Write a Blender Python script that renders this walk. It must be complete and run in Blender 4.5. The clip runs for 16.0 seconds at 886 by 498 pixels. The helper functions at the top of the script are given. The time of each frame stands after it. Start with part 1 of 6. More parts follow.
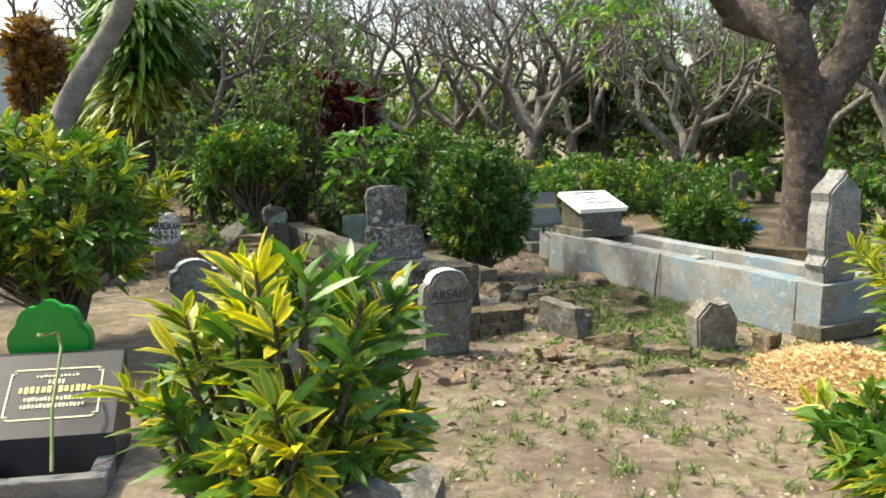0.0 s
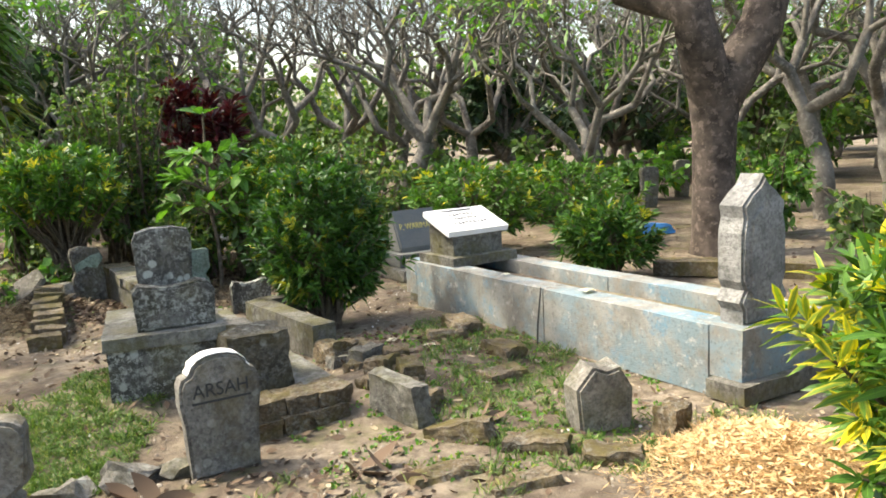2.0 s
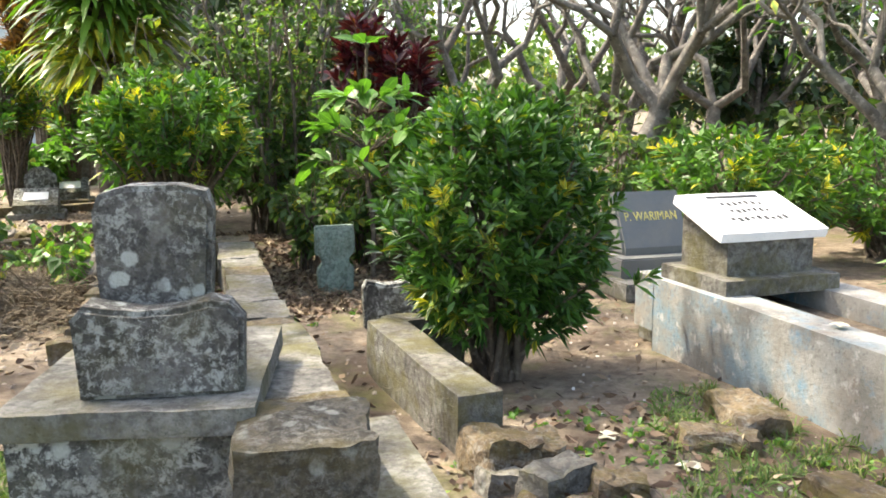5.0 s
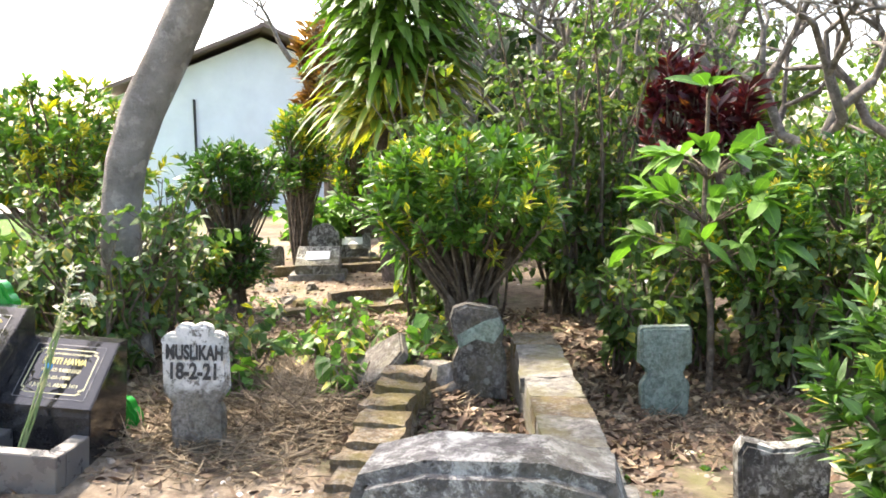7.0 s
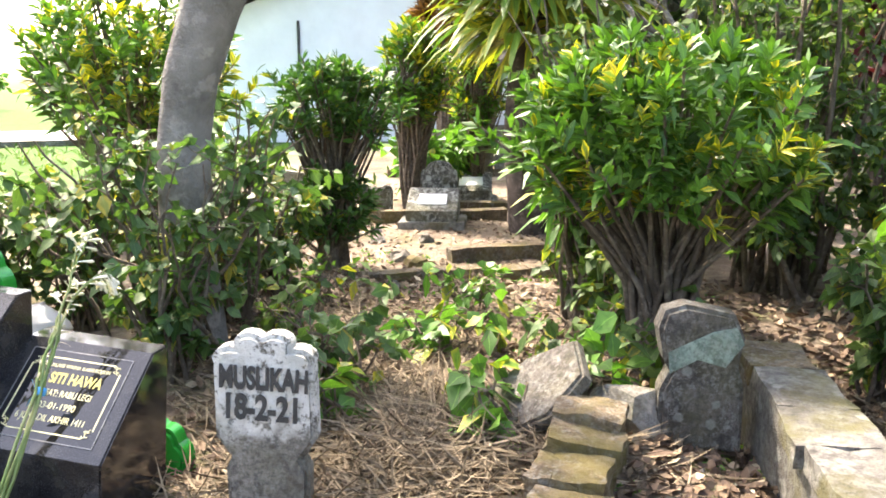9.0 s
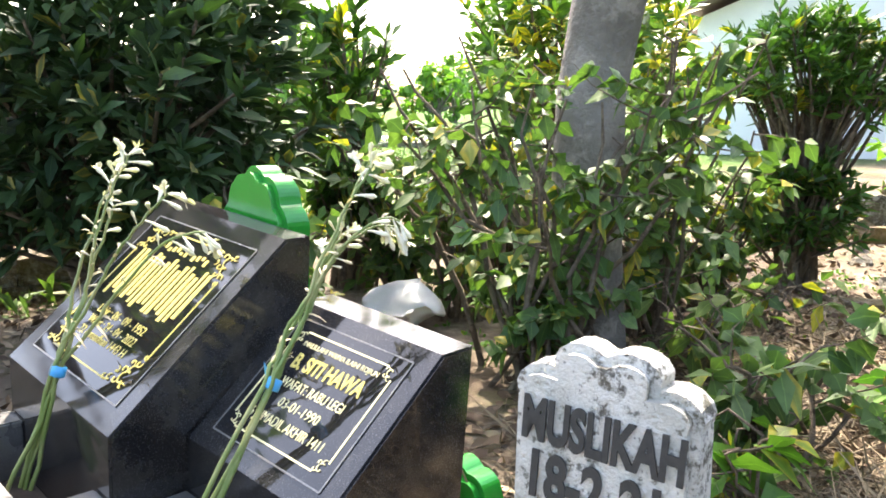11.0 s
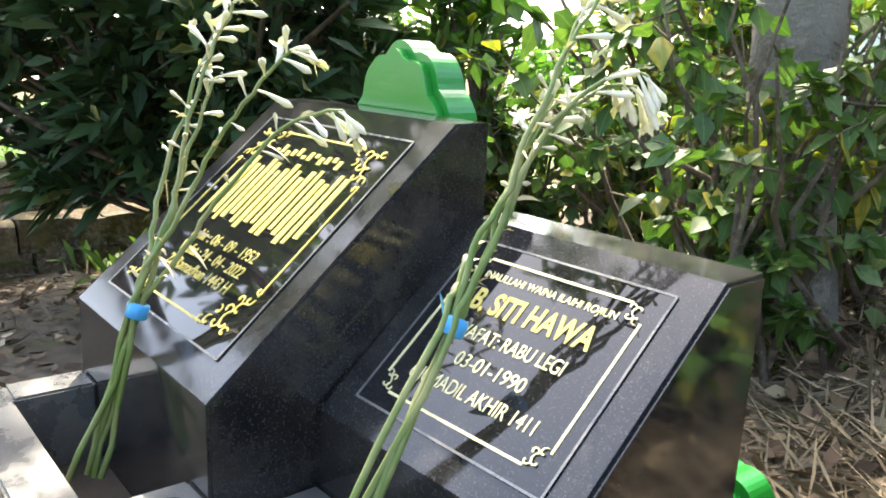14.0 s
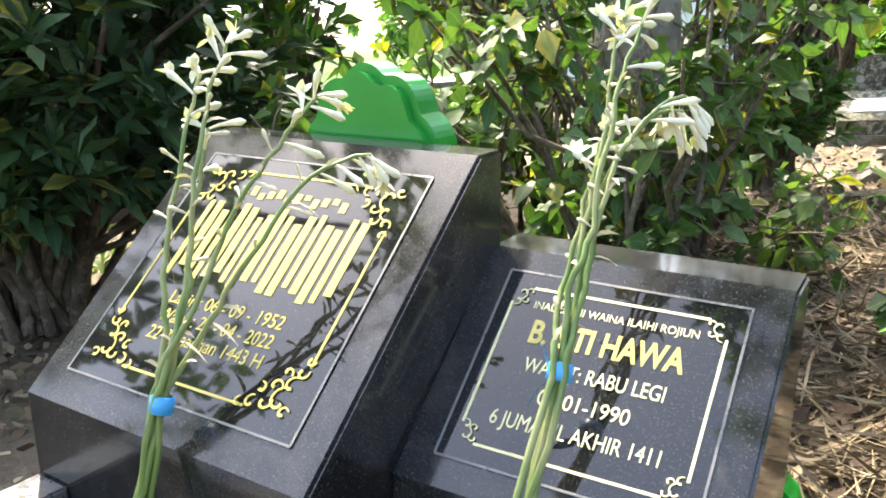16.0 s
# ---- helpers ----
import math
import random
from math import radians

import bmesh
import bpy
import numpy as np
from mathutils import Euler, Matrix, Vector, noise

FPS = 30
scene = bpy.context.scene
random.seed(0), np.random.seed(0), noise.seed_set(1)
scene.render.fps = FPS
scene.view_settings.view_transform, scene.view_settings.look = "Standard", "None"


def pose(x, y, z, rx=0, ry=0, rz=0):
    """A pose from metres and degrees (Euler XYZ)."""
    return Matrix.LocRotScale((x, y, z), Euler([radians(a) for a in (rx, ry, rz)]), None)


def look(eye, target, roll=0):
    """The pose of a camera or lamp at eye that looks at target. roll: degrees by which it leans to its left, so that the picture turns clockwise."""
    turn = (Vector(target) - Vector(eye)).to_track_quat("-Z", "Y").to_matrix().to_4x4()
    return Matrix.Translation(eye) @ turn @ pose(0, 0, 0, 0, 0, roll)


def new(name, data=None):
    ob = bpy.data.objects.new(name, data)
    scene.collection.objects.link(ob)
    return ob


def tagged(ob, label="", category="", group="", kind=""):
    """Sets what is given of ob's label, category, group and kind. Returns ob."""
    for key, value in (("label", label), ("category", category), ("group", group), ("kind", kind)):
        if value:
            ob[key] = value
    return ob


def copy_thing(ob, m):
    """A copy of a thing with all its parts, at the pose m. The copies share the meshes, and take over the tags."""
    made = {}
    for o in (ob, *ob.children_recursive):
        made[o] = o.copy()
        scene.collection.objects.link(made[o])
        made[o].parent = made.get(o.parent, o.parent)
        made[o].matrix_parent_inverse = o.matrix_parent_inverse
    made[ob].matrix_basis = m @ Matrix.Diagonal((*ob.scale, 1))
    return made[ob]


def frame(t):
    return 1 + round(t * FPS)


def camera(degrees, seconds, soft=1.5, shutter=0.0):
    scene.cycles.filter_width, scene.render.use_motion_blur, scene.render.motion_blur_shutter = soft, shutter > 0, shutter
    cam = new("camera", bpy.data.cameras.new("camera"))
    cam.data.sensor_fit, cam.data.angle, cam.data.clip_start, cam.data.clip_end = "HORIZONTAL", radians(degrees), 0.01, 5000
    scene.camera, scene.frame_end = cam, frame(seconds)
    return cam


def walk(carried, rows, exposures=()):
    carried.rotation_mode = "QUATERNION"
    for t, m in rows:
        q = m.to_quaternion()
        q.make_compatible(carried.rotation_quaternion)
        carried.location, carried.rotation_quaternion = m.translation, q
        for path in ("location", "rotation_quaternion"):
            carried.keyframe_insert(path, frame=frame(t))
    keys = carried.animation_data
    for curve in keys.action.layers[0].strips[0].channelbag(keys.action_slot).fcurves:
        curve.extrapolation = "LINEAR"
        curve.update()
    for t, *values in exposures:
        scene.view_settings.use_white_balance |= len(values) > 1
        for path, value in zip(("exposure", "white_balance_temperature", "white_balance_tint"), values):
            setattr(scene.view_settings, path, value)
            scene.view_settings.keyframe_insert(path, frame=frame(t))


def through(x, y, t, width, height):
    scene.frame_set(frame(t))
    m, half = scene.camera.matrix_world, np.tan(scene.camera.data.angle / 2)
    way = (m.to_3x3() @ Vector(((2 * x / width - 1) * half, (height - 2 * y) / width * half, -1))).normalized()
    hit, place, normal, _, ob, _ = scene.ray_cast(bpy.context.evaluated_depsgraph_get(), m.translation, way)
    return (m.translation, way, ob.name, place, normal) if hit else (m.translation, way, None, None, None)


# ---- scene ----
cam = camera(55.9, 16.0, 1.75)
METRES, EYE, TILT, LEAN, TURN = 12.2, 1.8, -8.5, 0.0, 0.0
ROWS = [
    (0.0, 0.0, 0.0, 0.0, -0.0, 0.0, -0.0),
    (0.5, 0.0227, 0.031, 0.0023, -3.54, 0.52, 0.67),
    (1.0, 0.0414, 0.0665, 0.0028, -6.68, 0.54, 0.83),
    (1.5, 0.0592, 0.1074, 0.0143, -9.54, -0.4, 2.79),
    (2.0, 0.0757, 0.1572, 0.0258, -4.59, 0.0, 3.67),
    (2.5, 0.0816, 0.2011, 0.0279, 0.2, 0.46, 2.84),
    (3.0, 0.081, 0.2488, 0.0305, -1.64, -0.07, 1.93),
    (3.5, 0.0871, 0.2929, 0.0289, -2.95, -0.25, 1.36),
    (4.0, 0.095, 0.3373, 0.0305, -1.72, -0.5, 0.5),
    (4.5, 0.0857, 0.3777, 0.0331, 2.14, -0.95, -0.34),
    (5.0, 0.0707, 0.4237, 0.0356, 9.25, -0.94, -1.1),
    (7.5, -0.0296, 0.5776, 0.0783, 28.36, 1.29, -3.65),
    (8.0, -0.0545, 0.6082, 0.0872, 27.89, -0.53, -4.14),
    (8.5, -0.0801, 0.6347, 0.0848, 28.49, -2.54, -4.54),
    (9.0, -0.1085, 0.6682, 0.0791, 34.23, -3.9, -4.9),
    (9.5, -0.1255, 0.6997, 0.0759, 44.28, -4.2, -5.52),
    (10.0, -0.1442, 0.7236, 0.0705, 50.87, -4.59, -6.72),
    (12.5, -0.2203, 0.7835, 0.0448, 80.71, -7.96, -9.13),
    (13.0, -0.2269, 0.782, 0.0413, 78.52, -8.32, -9.28),
    (13.5, -0.2329, 0.7735, 0.0383, 75.68, -8.12, -8.77),
    (14.0, -0.2378, 0.7643, 0.0357, 71.74, -7.7, -7.96),
    (14.5, -0.2408, 0.7565, 0.0354, 65.72, -7.22, -7.25),
    (15.0, -0.2471, 0.7468, 0.0361, 61.54, -7.21, -5.98),
    (15.5, -0.2549, 0.738, 0.0387, 57.52, -7.7, -4.7),
    (16.0, -0.2607, 0.7311, 0.0413, 53.83, -8.34, -3.13),
]
walk(cam, [(t, pose(0, 0, EYE, TILT, LEAN, TURN) @ pose(METRES * x, METRES * y, METRES * z, 90 + pitch, roll, yaw)) for t, x, y, z, yaw, pitch, roll in ROWS],
     [(t, e, 7100, tint) for t, e, tint in ((0, 1.64, 3), (2, 1.84, 5), (4, 2.12, 7), (5, 2.42, 8), (7.5, 2.84, 14), (9, 2.98, 14), (10, 3.04, 14), (12.5, 2.98, 8), (14.5, 3.0, 8), (16, 2.92, 8))])

# ---------------------------------------------------------------- world and sun
SUN_AZ, SUN_EL = 163.0, 54.0          # degrees; azimuth from +x, anticlockwise
world = bpy.data.worlds.new("sky")
scene.world = world
world.use_nodes = True
wn = world.node_tree
sky = wn.nodes.new("ShaderNodeTexSky")
sky.sky_type, sky.sun_disc = "NISHITA", False
sky.sun_elevation, sky.sun_rotation = radians(SUN_EL), radians(90 - SUN_AZ)
sky.air_density, sky.dust_density = 1.0, 4.0
wn.nodes["Background"].inputs[1].default_value = 0.15
wn.links.new(sky.outputs[0], wn.nodes["Background"].inputs[0])
sun = bpy.data.lights.new("sun", "SUN")
sun.energy, sun.angle, sun.color = 2.15, radians(1.2), (1.0, 0.95, 0.86)
sun_ob = new("sun", sun)
sun_dir = Vector((math.cos(radians(SUN_AZ)) * math.cos(radians(SUN_EL)), math.sin(radians(SUN_AZ)) * math.cos(radians(SUN_EL)), math.sin(radians(SUN_EL))))
sun_ob.matrix_world = look(sun_dir * 30, (0, 0, 0))


# ---------------------------------------------------------------- materials
class Mat:
    """A small wrapper that builds node materials."""

    def __init__(self, name, rough=0.8, metal=0.0, spec=0.5):
        self.m = bpy.data.materials.new(name)
        self.m.use_nodes = True
        self.t = self.m.node_tree
        self.b = self.t.nodes["Principled BSDF"]
        self.b.inputs["Roughness"].default_value = rough
        self.b.inputs["Metallic"].default_value = metal
        self.b.inputs["Specular IOR Level"].default_value = spec
        self.co = self.t.nodes.new("ShaderNodeTexCoord").outputs["Object"]

    def node(self, kind, **inputs):
        n = self.t.nodes.new(kind)
        for k, v in inputs.items():
            self.put(n.inputs[k.replace("_", " ")], v)
        return n

    def put(self, socket, v):
        if isinstance(v, bpy.types.NodeSocket):
            self.t.links.new(v, socket)
        else:
            socket.default_value = v

    def world_co(self):
        self.co = self.t.nodes.new("ShaderNodeNewGeometry").outputs["Position"]
        return self

    def noise(self, scale, detail=5.0, rough=0.6, distortion=0.0):
        return self.node("ShaderNodeTexNoise", Vector=self.co, Scale=scale, Detail=detail, Roughness=rough, Distortion=distortion).outputs["Fac"]

    def voronoi(self, scale, feature="F1"):
        n = self.node("ShaderNodeTexVoronoi", Vector=self.co, Scale=scale)
        n.feature = feature
        return n.outputs["Distance"]

    def ramp(self, fac, *stops):
        n = self.node("ShaderNodeValToRGB", Fac=fac)
        e = n.color_ramp.elements
        while len(e) < len(stops):
            e.new(0.5)
        for el, (p, c) in zip(e, stops):
            el.position = p
            el.color = (*c, 1) if isinstance(c, tuple) else (c, c, c, 1)
        return n.outputs["Color"]

    def mix(self, fac, a, b, blend="MIX"):
        n = self.t.nodes.new("ShaderNodeMix")
        n.data_type, n.blend_type = "RGBA", blend
        for sock, v in ((n.inputs[0], fac), (n.inputs[6], a), (n.inputs[7], b)):
            self.put(sock, (*v, 1) if isinstance(v, tuple) else v)
        return n.outputs[2]

    def maths(self, op, a, b=0.0):
        n = self.t.nodes.new("ShaderNodeMath")
        n.operation = op
        self.put(n.inputs[0], a), self.put(n.inputs[1], b)
        return n.outputs[0]

    def attr(self, name):
        n = self.t.nodes.new("ShaderNodeAttribute")
        n.attribute_name = name
        return n.outputs["Fac"]

    def island(self):
        return self.t.nodes.new("ShaderNodeNewGeometry").outputs["Random Per Island"]

    def each(self):
        return self.t.nodes.new("ShaderNodeObjectInfo").outputs["Random"]

    def bump(self, height, strength=0.4, distance=0.01):
        n = self.node("ShaderNodeBump", Height=height, Strength=strength, Distance=distance)
        self.t.links.new(n.outputs[0], self.b.inputs["Normal"])
        return self

    def colour(self, c):
        self.put(self.b.inputs["Base Color"], (*c, 1) if isinstance(c, tuple) else c)
        return self

    def rough(self, r):
        self.put(self.b.inputs["Roughness"], r)
        return self


def stone_mat(name, dark, light, moss=0.3, lichen=0.3, scale=1.0, white=0.0, moss_c=(0.10, 0.09, 0.03), crust=0.3):
    m = Mat(name, 0.92, 0, 0.25).world_co()
    big, fine = m.noise(2.3 * scale, 6, 0.62), m.noise(28 * scale, 6, 0.7)
    c = m.mix(m.ramp(big, (0.35, 0.0), (0.66, 1.0)), dark, light)
    c = m.mix(m.ramp(fine, (0.34, 0.7), (0.58, 0.0)), c, tuple(v * 0.4 for v in dark))
    c = m.mix(m.ramp(m.noise(6.5 * scale, 7, 0.7), (0.52, 0.0), (0.60, 0.6)), c, tuple(v * 0.45 for v in dark))
    c = m.mix(m.ramp(m.noise(45 * scale, 5, 0.7), (0.62, 0.0), (0.74, 0.35)), c, tuple(min(1, v * 1.35) for v in light))
    pit = m.maths("MULTIPLY", m.ramp(m.voronoi(60 * scale), (0.10, 1.0), (0.26, 0.0)), m.ramp(m.noise(9 * scale, 4), (0.48, 0.0), (0.60, 0.8)))
    c = m.mix(pit, c, tuple(v * 0.3 for v in dark))
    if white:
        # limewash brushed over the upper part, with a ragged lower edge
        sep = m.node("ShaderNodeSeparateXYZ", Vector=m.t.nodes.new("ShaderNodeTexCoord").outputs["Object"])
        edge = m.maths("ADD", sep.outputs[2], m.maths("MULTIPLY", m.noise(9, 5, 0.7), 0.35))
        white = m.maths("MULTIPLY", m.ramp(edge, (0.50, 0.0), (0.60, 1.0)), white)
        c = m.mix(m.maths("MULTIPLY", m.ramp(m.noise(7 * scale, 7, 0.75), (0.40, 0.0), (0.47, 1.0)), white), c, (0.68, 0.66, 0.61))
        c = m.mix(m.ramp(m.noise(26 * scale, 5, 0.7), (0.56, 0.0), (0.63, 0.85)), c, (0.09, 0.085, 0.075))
    if lichen:
        v = m.ramp(m.maths("ADD", m.voronoi(8 * scale), m.maths("MULTIPLY", m.noise(30 * scale, 4), 0.25)), (0.34, 1.0), (0.42, 0.0))
        patch = m.ramp(m.noise(4 * scale, 4), (0.46, 0.0), (0.52, 1.0))
        c = m.mix(m.maths("MULTIPLY", m.maths("MULTIPLY", v, patch), lichen), c, (0.42, 0.43, 0.38))
    if crust:
        k = m.ramp(m.noise(24 * scale, 8, 0.8, 0.3), (0.49, 0.0), (0.58, 1.0))
        c = m.mix(m.maths("MULTIPLY", m.maths("MULTIPLY", k, m.ramp(m.noise(3.3 * scale, 3), (0.36, 0.25), (0.56, 1.0))), crust), c, (0.40, 0.40, 0.355))
    if moss:
        c = m.mix(m.maths("MULTIPLY", m.ramp(m.noise(3.1 * scale, 6, 0.7), (0.46, 0.0), (0.62, 1.0)), moss), c, moss_c)
    return m.colour(c).bump(m.maths("ADD", fine, m.maths("SUBTRACT", m.maths("MULTIPLY", m.noise(90 * scale, 3), 0.6), m.maths("MULTIPLY", pit, 0.5))), 0.85, 0.014).m


def leaf_mat(name, dark, light, yellow=(0.62, 0.50, 0.03), rough=0.4, through=0.35):
    m = Mat(name, rough, 0, 0.4)
    r = m.island()
    c = m.mix(r, dark, light)
    edge = m.ramp(m.maths("ABSOLUTE", m.attr("across")), (0.35, 0.0), (0.85, 1.0))
    rib = m.ramp(m.maths("ABSOLUTE", m.attr("across")), (0.0, 1.0), (0.12, 0.0))
    t = m.attr("tint")
    c = m.mix(m.maths("MULTIPLY", rib, 0.35), c, tuple(min(1, v * 2.2) for v in light))
    c = m.mix(m.maths("MINIMUM", m.maths("MULTIPLY", t, m.maths("ADD", m.maths("MULTIPLY", edge, 1.4), m.maths("MULTIPLY", t, 0.6))), 1.0), c, yellow)
    c = m.mix(m.maths("MULTIPLY", m.ramp(m.noise(35, 3), (0.5, 0.0), (0.7, 1.0)), 0.35), c, tuple(v * 0.5 for v in dark))
    m.colour(c)
    tr = m.t.nodes.new("ShaderNodeBsdfTranslucent")
    m.put(tr.inputs["Color"], m.mix(0.75, c, (0.6, 0.8, 0.1), "MULTIPLY"))
    mx = m.t.nodes.new("ShaderNodeMixShader")
    mx.inputs[0].default_value = through
    m.t.links.new(m.b.outputs[0], mx.inputs[1]), m.t.links.new(tr.outputs[0], mx.inputs[2])
    m.t.links.new(mx.outputs[0], m.t.nodes["Material Output"].inputs[0])
    return m.m


def bark_mat(name, dark, light, scale=1.0, blotch=0.5):
    m = Mat(name, 0.9, 0, 0.2).world_co()
    c = m.mix(m.ramp(m.noise(4 * scale, 6, 0.65), (0.35, 0.0), (0.65, 1.0)), dark, light)
    c = m.mix(m.maths("MULTIPLY", m.ramp(m.noise(11 * scale, 4), (0.55, 0.0), (0.62, 1.0)), blotch), c, tuple(min(1, v * 1.7) for v in light))
    return m.colour(c).bump(m.maths("ADD", m.noise(22 * scale, 6, 0.7), m.noise(70 * scale, 3)), 0.7, 0.02).m


def granite_mat(name, base, fleck, rough=0.08, dust=0.25, spec=1.0):
    m = Mat(name, rough, 0, spec).world_co()
    f = m.ramp(m.noise(260, 2, 0.5), (0.56, 0.0), (0.68, 1.0))
    c = m.mix(m.maths("MULTIPLY", f, 0.5), base, fleck)
    d = m.ramp(m.noise(5, 6, 0.7), (0.42, 0.0), (0.75, 1.0))
    c = m.mix(m.maths("MULTIPLY", d, dust), c, (0.22, 0.20, 0.17))
    return m.colour(c).rough(m.maths("ADD", m.maths("MULTIPLY", d, dust), rough)).bump(m.noise(6, 2), 0.03, 0.004).m


def paint_mat(name, c, rough=0.45, wear=0.2, under=(0.3, 0.28, 0.25), scale=1.0, bump=0.15):
    m = Mat(name, rough).world_co()
    k = m.mix(m.ramp(m.noise(3 * scale, 4), (0.3, 0.0), (0.7, 0.35)), c, tuple(v * 0.65 for v in c))
    k = m.mix(m.maths("MULTIPLY", m.ramp(m.noise(16 * scale, 7, 0.75), (0.56, 0.0), (0.64, 1.0)), wear), k, under)
    return m.colour(k).bump(m.noise(40 * scale, 4), bump, 0.006).m


# the ground: trodden grey-brown earth with dry and mossy patches
m = Mat("earth", 0.95, 0, 0.15).world_co()
c = m.mix(m.ramp(m.noise(0.9, 6, 0.6), (0.36, 0.0), (0.62, 1.0)), (0.125, 0.095, 0.068), (0.30, 0.245, 0.18))
c = m.mix(m.ramp(m.noise(9, 7, 0.75), (0.4, 0.7), (0.62, 0.0)), c, (0.075, 0.055, 0.04))
c = m.mix(m.maths("MULTIPLY", m.ramp(m.noise(1.7, 5, 0.7), (0.52, 0.0), (0.66, 1.0)), 0.55), c, (0.11, 0.12, 0.035))
far = m.attr("field")
grass_far = m.mix(m.noise(0.35, 6, 0.7), (0.03, 0.08, 0.012), (0.085, 0.155, 0.03))
c = m.mix(far, c, grass_far)
EARTH = m.colour(c).bump(m.maths("ADD", m.noise(14, 8, 0.75), m.maths("MULTIPLY", m.noise(60, 4), 0.5)), 0.8, 0.03).m

CONCRETE = stone_mat("mossy_concrete", (0.09, 0.082, 0.067), (0.225, 0.21, 0.182), 0.75, 0.25, crust=0.2)
SLAB = stone_mat("grey_slab", (0.11, 0.104, 0.09), (0.26, 0.25, 0.22), 0.55, 0.3, crust=0.2)
LICHEN = stone_mat("lichen_stone", (0.06, 0.056, 0.05), (0.17, 0.16, 0.145), 0.25, 0.8, 1.2, 0.0, crust=0.75)
MOSSBLOCK = stone_mat("mossy_block", (0.042, 0.037, 0.028), (0.125, 0.11, 0.082), 0.8, 0.35, 1.2, 0.0, (0.07, 0.055, 0.02), 0.25)
DARKBLOCK = stone_mat("dark_block", (0.055, 0.052, 0.045), (0.17, 0.165, 0.145), 0.45, 0.75, 0.9, crust=0.9)
ARSAH_M = stone_mat("weathered_headstone", (0.11, 0.10, 0.085), (0.27, 0.25, 0.22), 0.45, 0.3, 1.3, 0.0, (0.14, 0.11, 0.05))
DULLSTONE = stone_mat("dull_brown_stone", (0.062, 0.054, 0.045), (0.165, 0.145, 0.12), 0.3, 0.3, 1.5)
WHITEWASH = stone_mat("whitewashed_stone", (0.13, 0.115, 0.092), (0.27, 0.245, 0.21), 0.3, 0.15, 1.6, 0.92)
# white for sunlit stone edges, also used on the far lettered panels
BRIGHTWHITE = paint_mat("highlight_white", (0.78, 0.77, 0.74), 0.8, 0.6, (0.35, 0.33, 0.3), 2)
GREYGREEN = stone_mat("grey_green_stone", (0.14, 0.185, 0.145), (0.27, 0.345, 0.27), 0.25, 0.1, 1.4)
MOSSBRICK = stone_mat("moss_brick", (0.085, 0.062, 0.04), (0.21, 0.155, 0.09), 0.8, 0.15, 1.4, 0.0, (0.105, 0.085, 0.022))
ROCK = stone_mat("field_rock", (0.13, 0.118, 0.10), (0.33, 0.30, 0.255), 0.4, 0.4, 1.6)
WARMSTONE = stone_mat("warm_stone", (0.19, 0.17, 0.13), (0.42, 0.385, 0.30), 0.45, 0.3, 1.5)
MARBLE = stone_mat("scalloped_stone", (0.20, 0.195, 0.185), (0.36, 0.35, 0.335), 0.12, 0.25, 1.5, crust=0.15)
m = Mat("worn_blue_concrete", 0.88, 0, 0.25).world_co()
c = m.mix(m.ramp(m.noise(2.6, 6, 0.65), (0.38, 0.0), (0.62, 1.0)), (0.16, 0.15, 0.13), (0.29, 0.28, 0.25))
c = m.mix(m.maths("MULTIPLY", m.ramp(m.noise(1.9, 8, 0.72, 0.4), (0.46, 0.0), (0.60, 1.0)), 0.7), c, (0.16, 0.235, 0.27))
c = m.mix(m.maths("MULTIPLY", m.ramp(m.noise(3.2, 7, 0.7), (0.55, 0.0), (0.66, 1.0)), 0.7), c, (0.10, 0.22, 0.31))
c = m.mix(m.maths("MULTIPLY", m.ramp(m.noise(3.4, 7, 0.7), (0.52, 0.0), (0.68, 1.0)), 0.5), c, (0.25, 0.185, 0.125))
c = m.mix(m.maths("MULTIPLY", m.ramp(m.noise(12, 6, 0.7), (0.58, 0.0), (0.66, 1.0)), 0.65), c, (0.44, 0.42, 0.38))
c = m.mix(m.ramp(m.noise(38, 6, 0.75), (0.54, 0.0), (0.64, 0.55)), c, (0.085, 0.08, 0.068))
BLUE = m.colour(c).bump(m.maths("ADD", m.noise(14, 7, 0.7), m.maths("MULTIPLY", m.noise(55, 5, 0.7), 0.6)), 0.5, 0.012).m
TABLET = paint_mat("white_tablet", (0.80, 0.79, 0.77), 0.6, 0.35, (0.45, 0.43, 0.4), 2)
GRANITE = granite_mat("black_granite", (0.006, 0.006, 0.007), (0.05, 0.05, 0.055), 0.03, 0.03, 0.65)
GRANITE_GREY = granite_mat("dark_grey_granite", (0.008, 0.009, 0.012), (0.06, 0.06, 0.075), 0.42, 0.10, 0.3)
GRANITE_DULL = granite_mat("dull_grey_granite", (0.10, 0.105, 0.10), (0.2, 0.2, 0.2), 0.4, 0.4, 0.4)
GRANITE_HONED = granite_mat("honed_black_granite", (0.008, 0.008, 0.009), (0.06, 0.06, 0.065), 0.07, 0.16, 0.6)
GRANITE_EDGE = granite_mat("sawn_granite", (0.075, 0.075, 0.076), (0.20, 0.20, 0.20), 0.22, 0.6)
GREEN = paint_mat("gloss_green_paint", (0.01, 0.22, 0.025), 0.22, 0.04, (0.15, 0.2, 0.12), 2, 0.08)
m = Mat("gold_lettering", 0.4, 0.0, 0.5)
GOLD = m.colour(m.mix(m.noise(60, 4), (0.40, 0.335, 0.07), (0.56, 0.48, 0.145))).m
m = Mat("cream_lettering", 0.5)
CREAM = m.colour(m.mix(m.noise(60, 4), (0.56, 0.51, 0.26), (0.72, 0.67, 0.40))).m
m = Mat("black_lettering", 0.7)
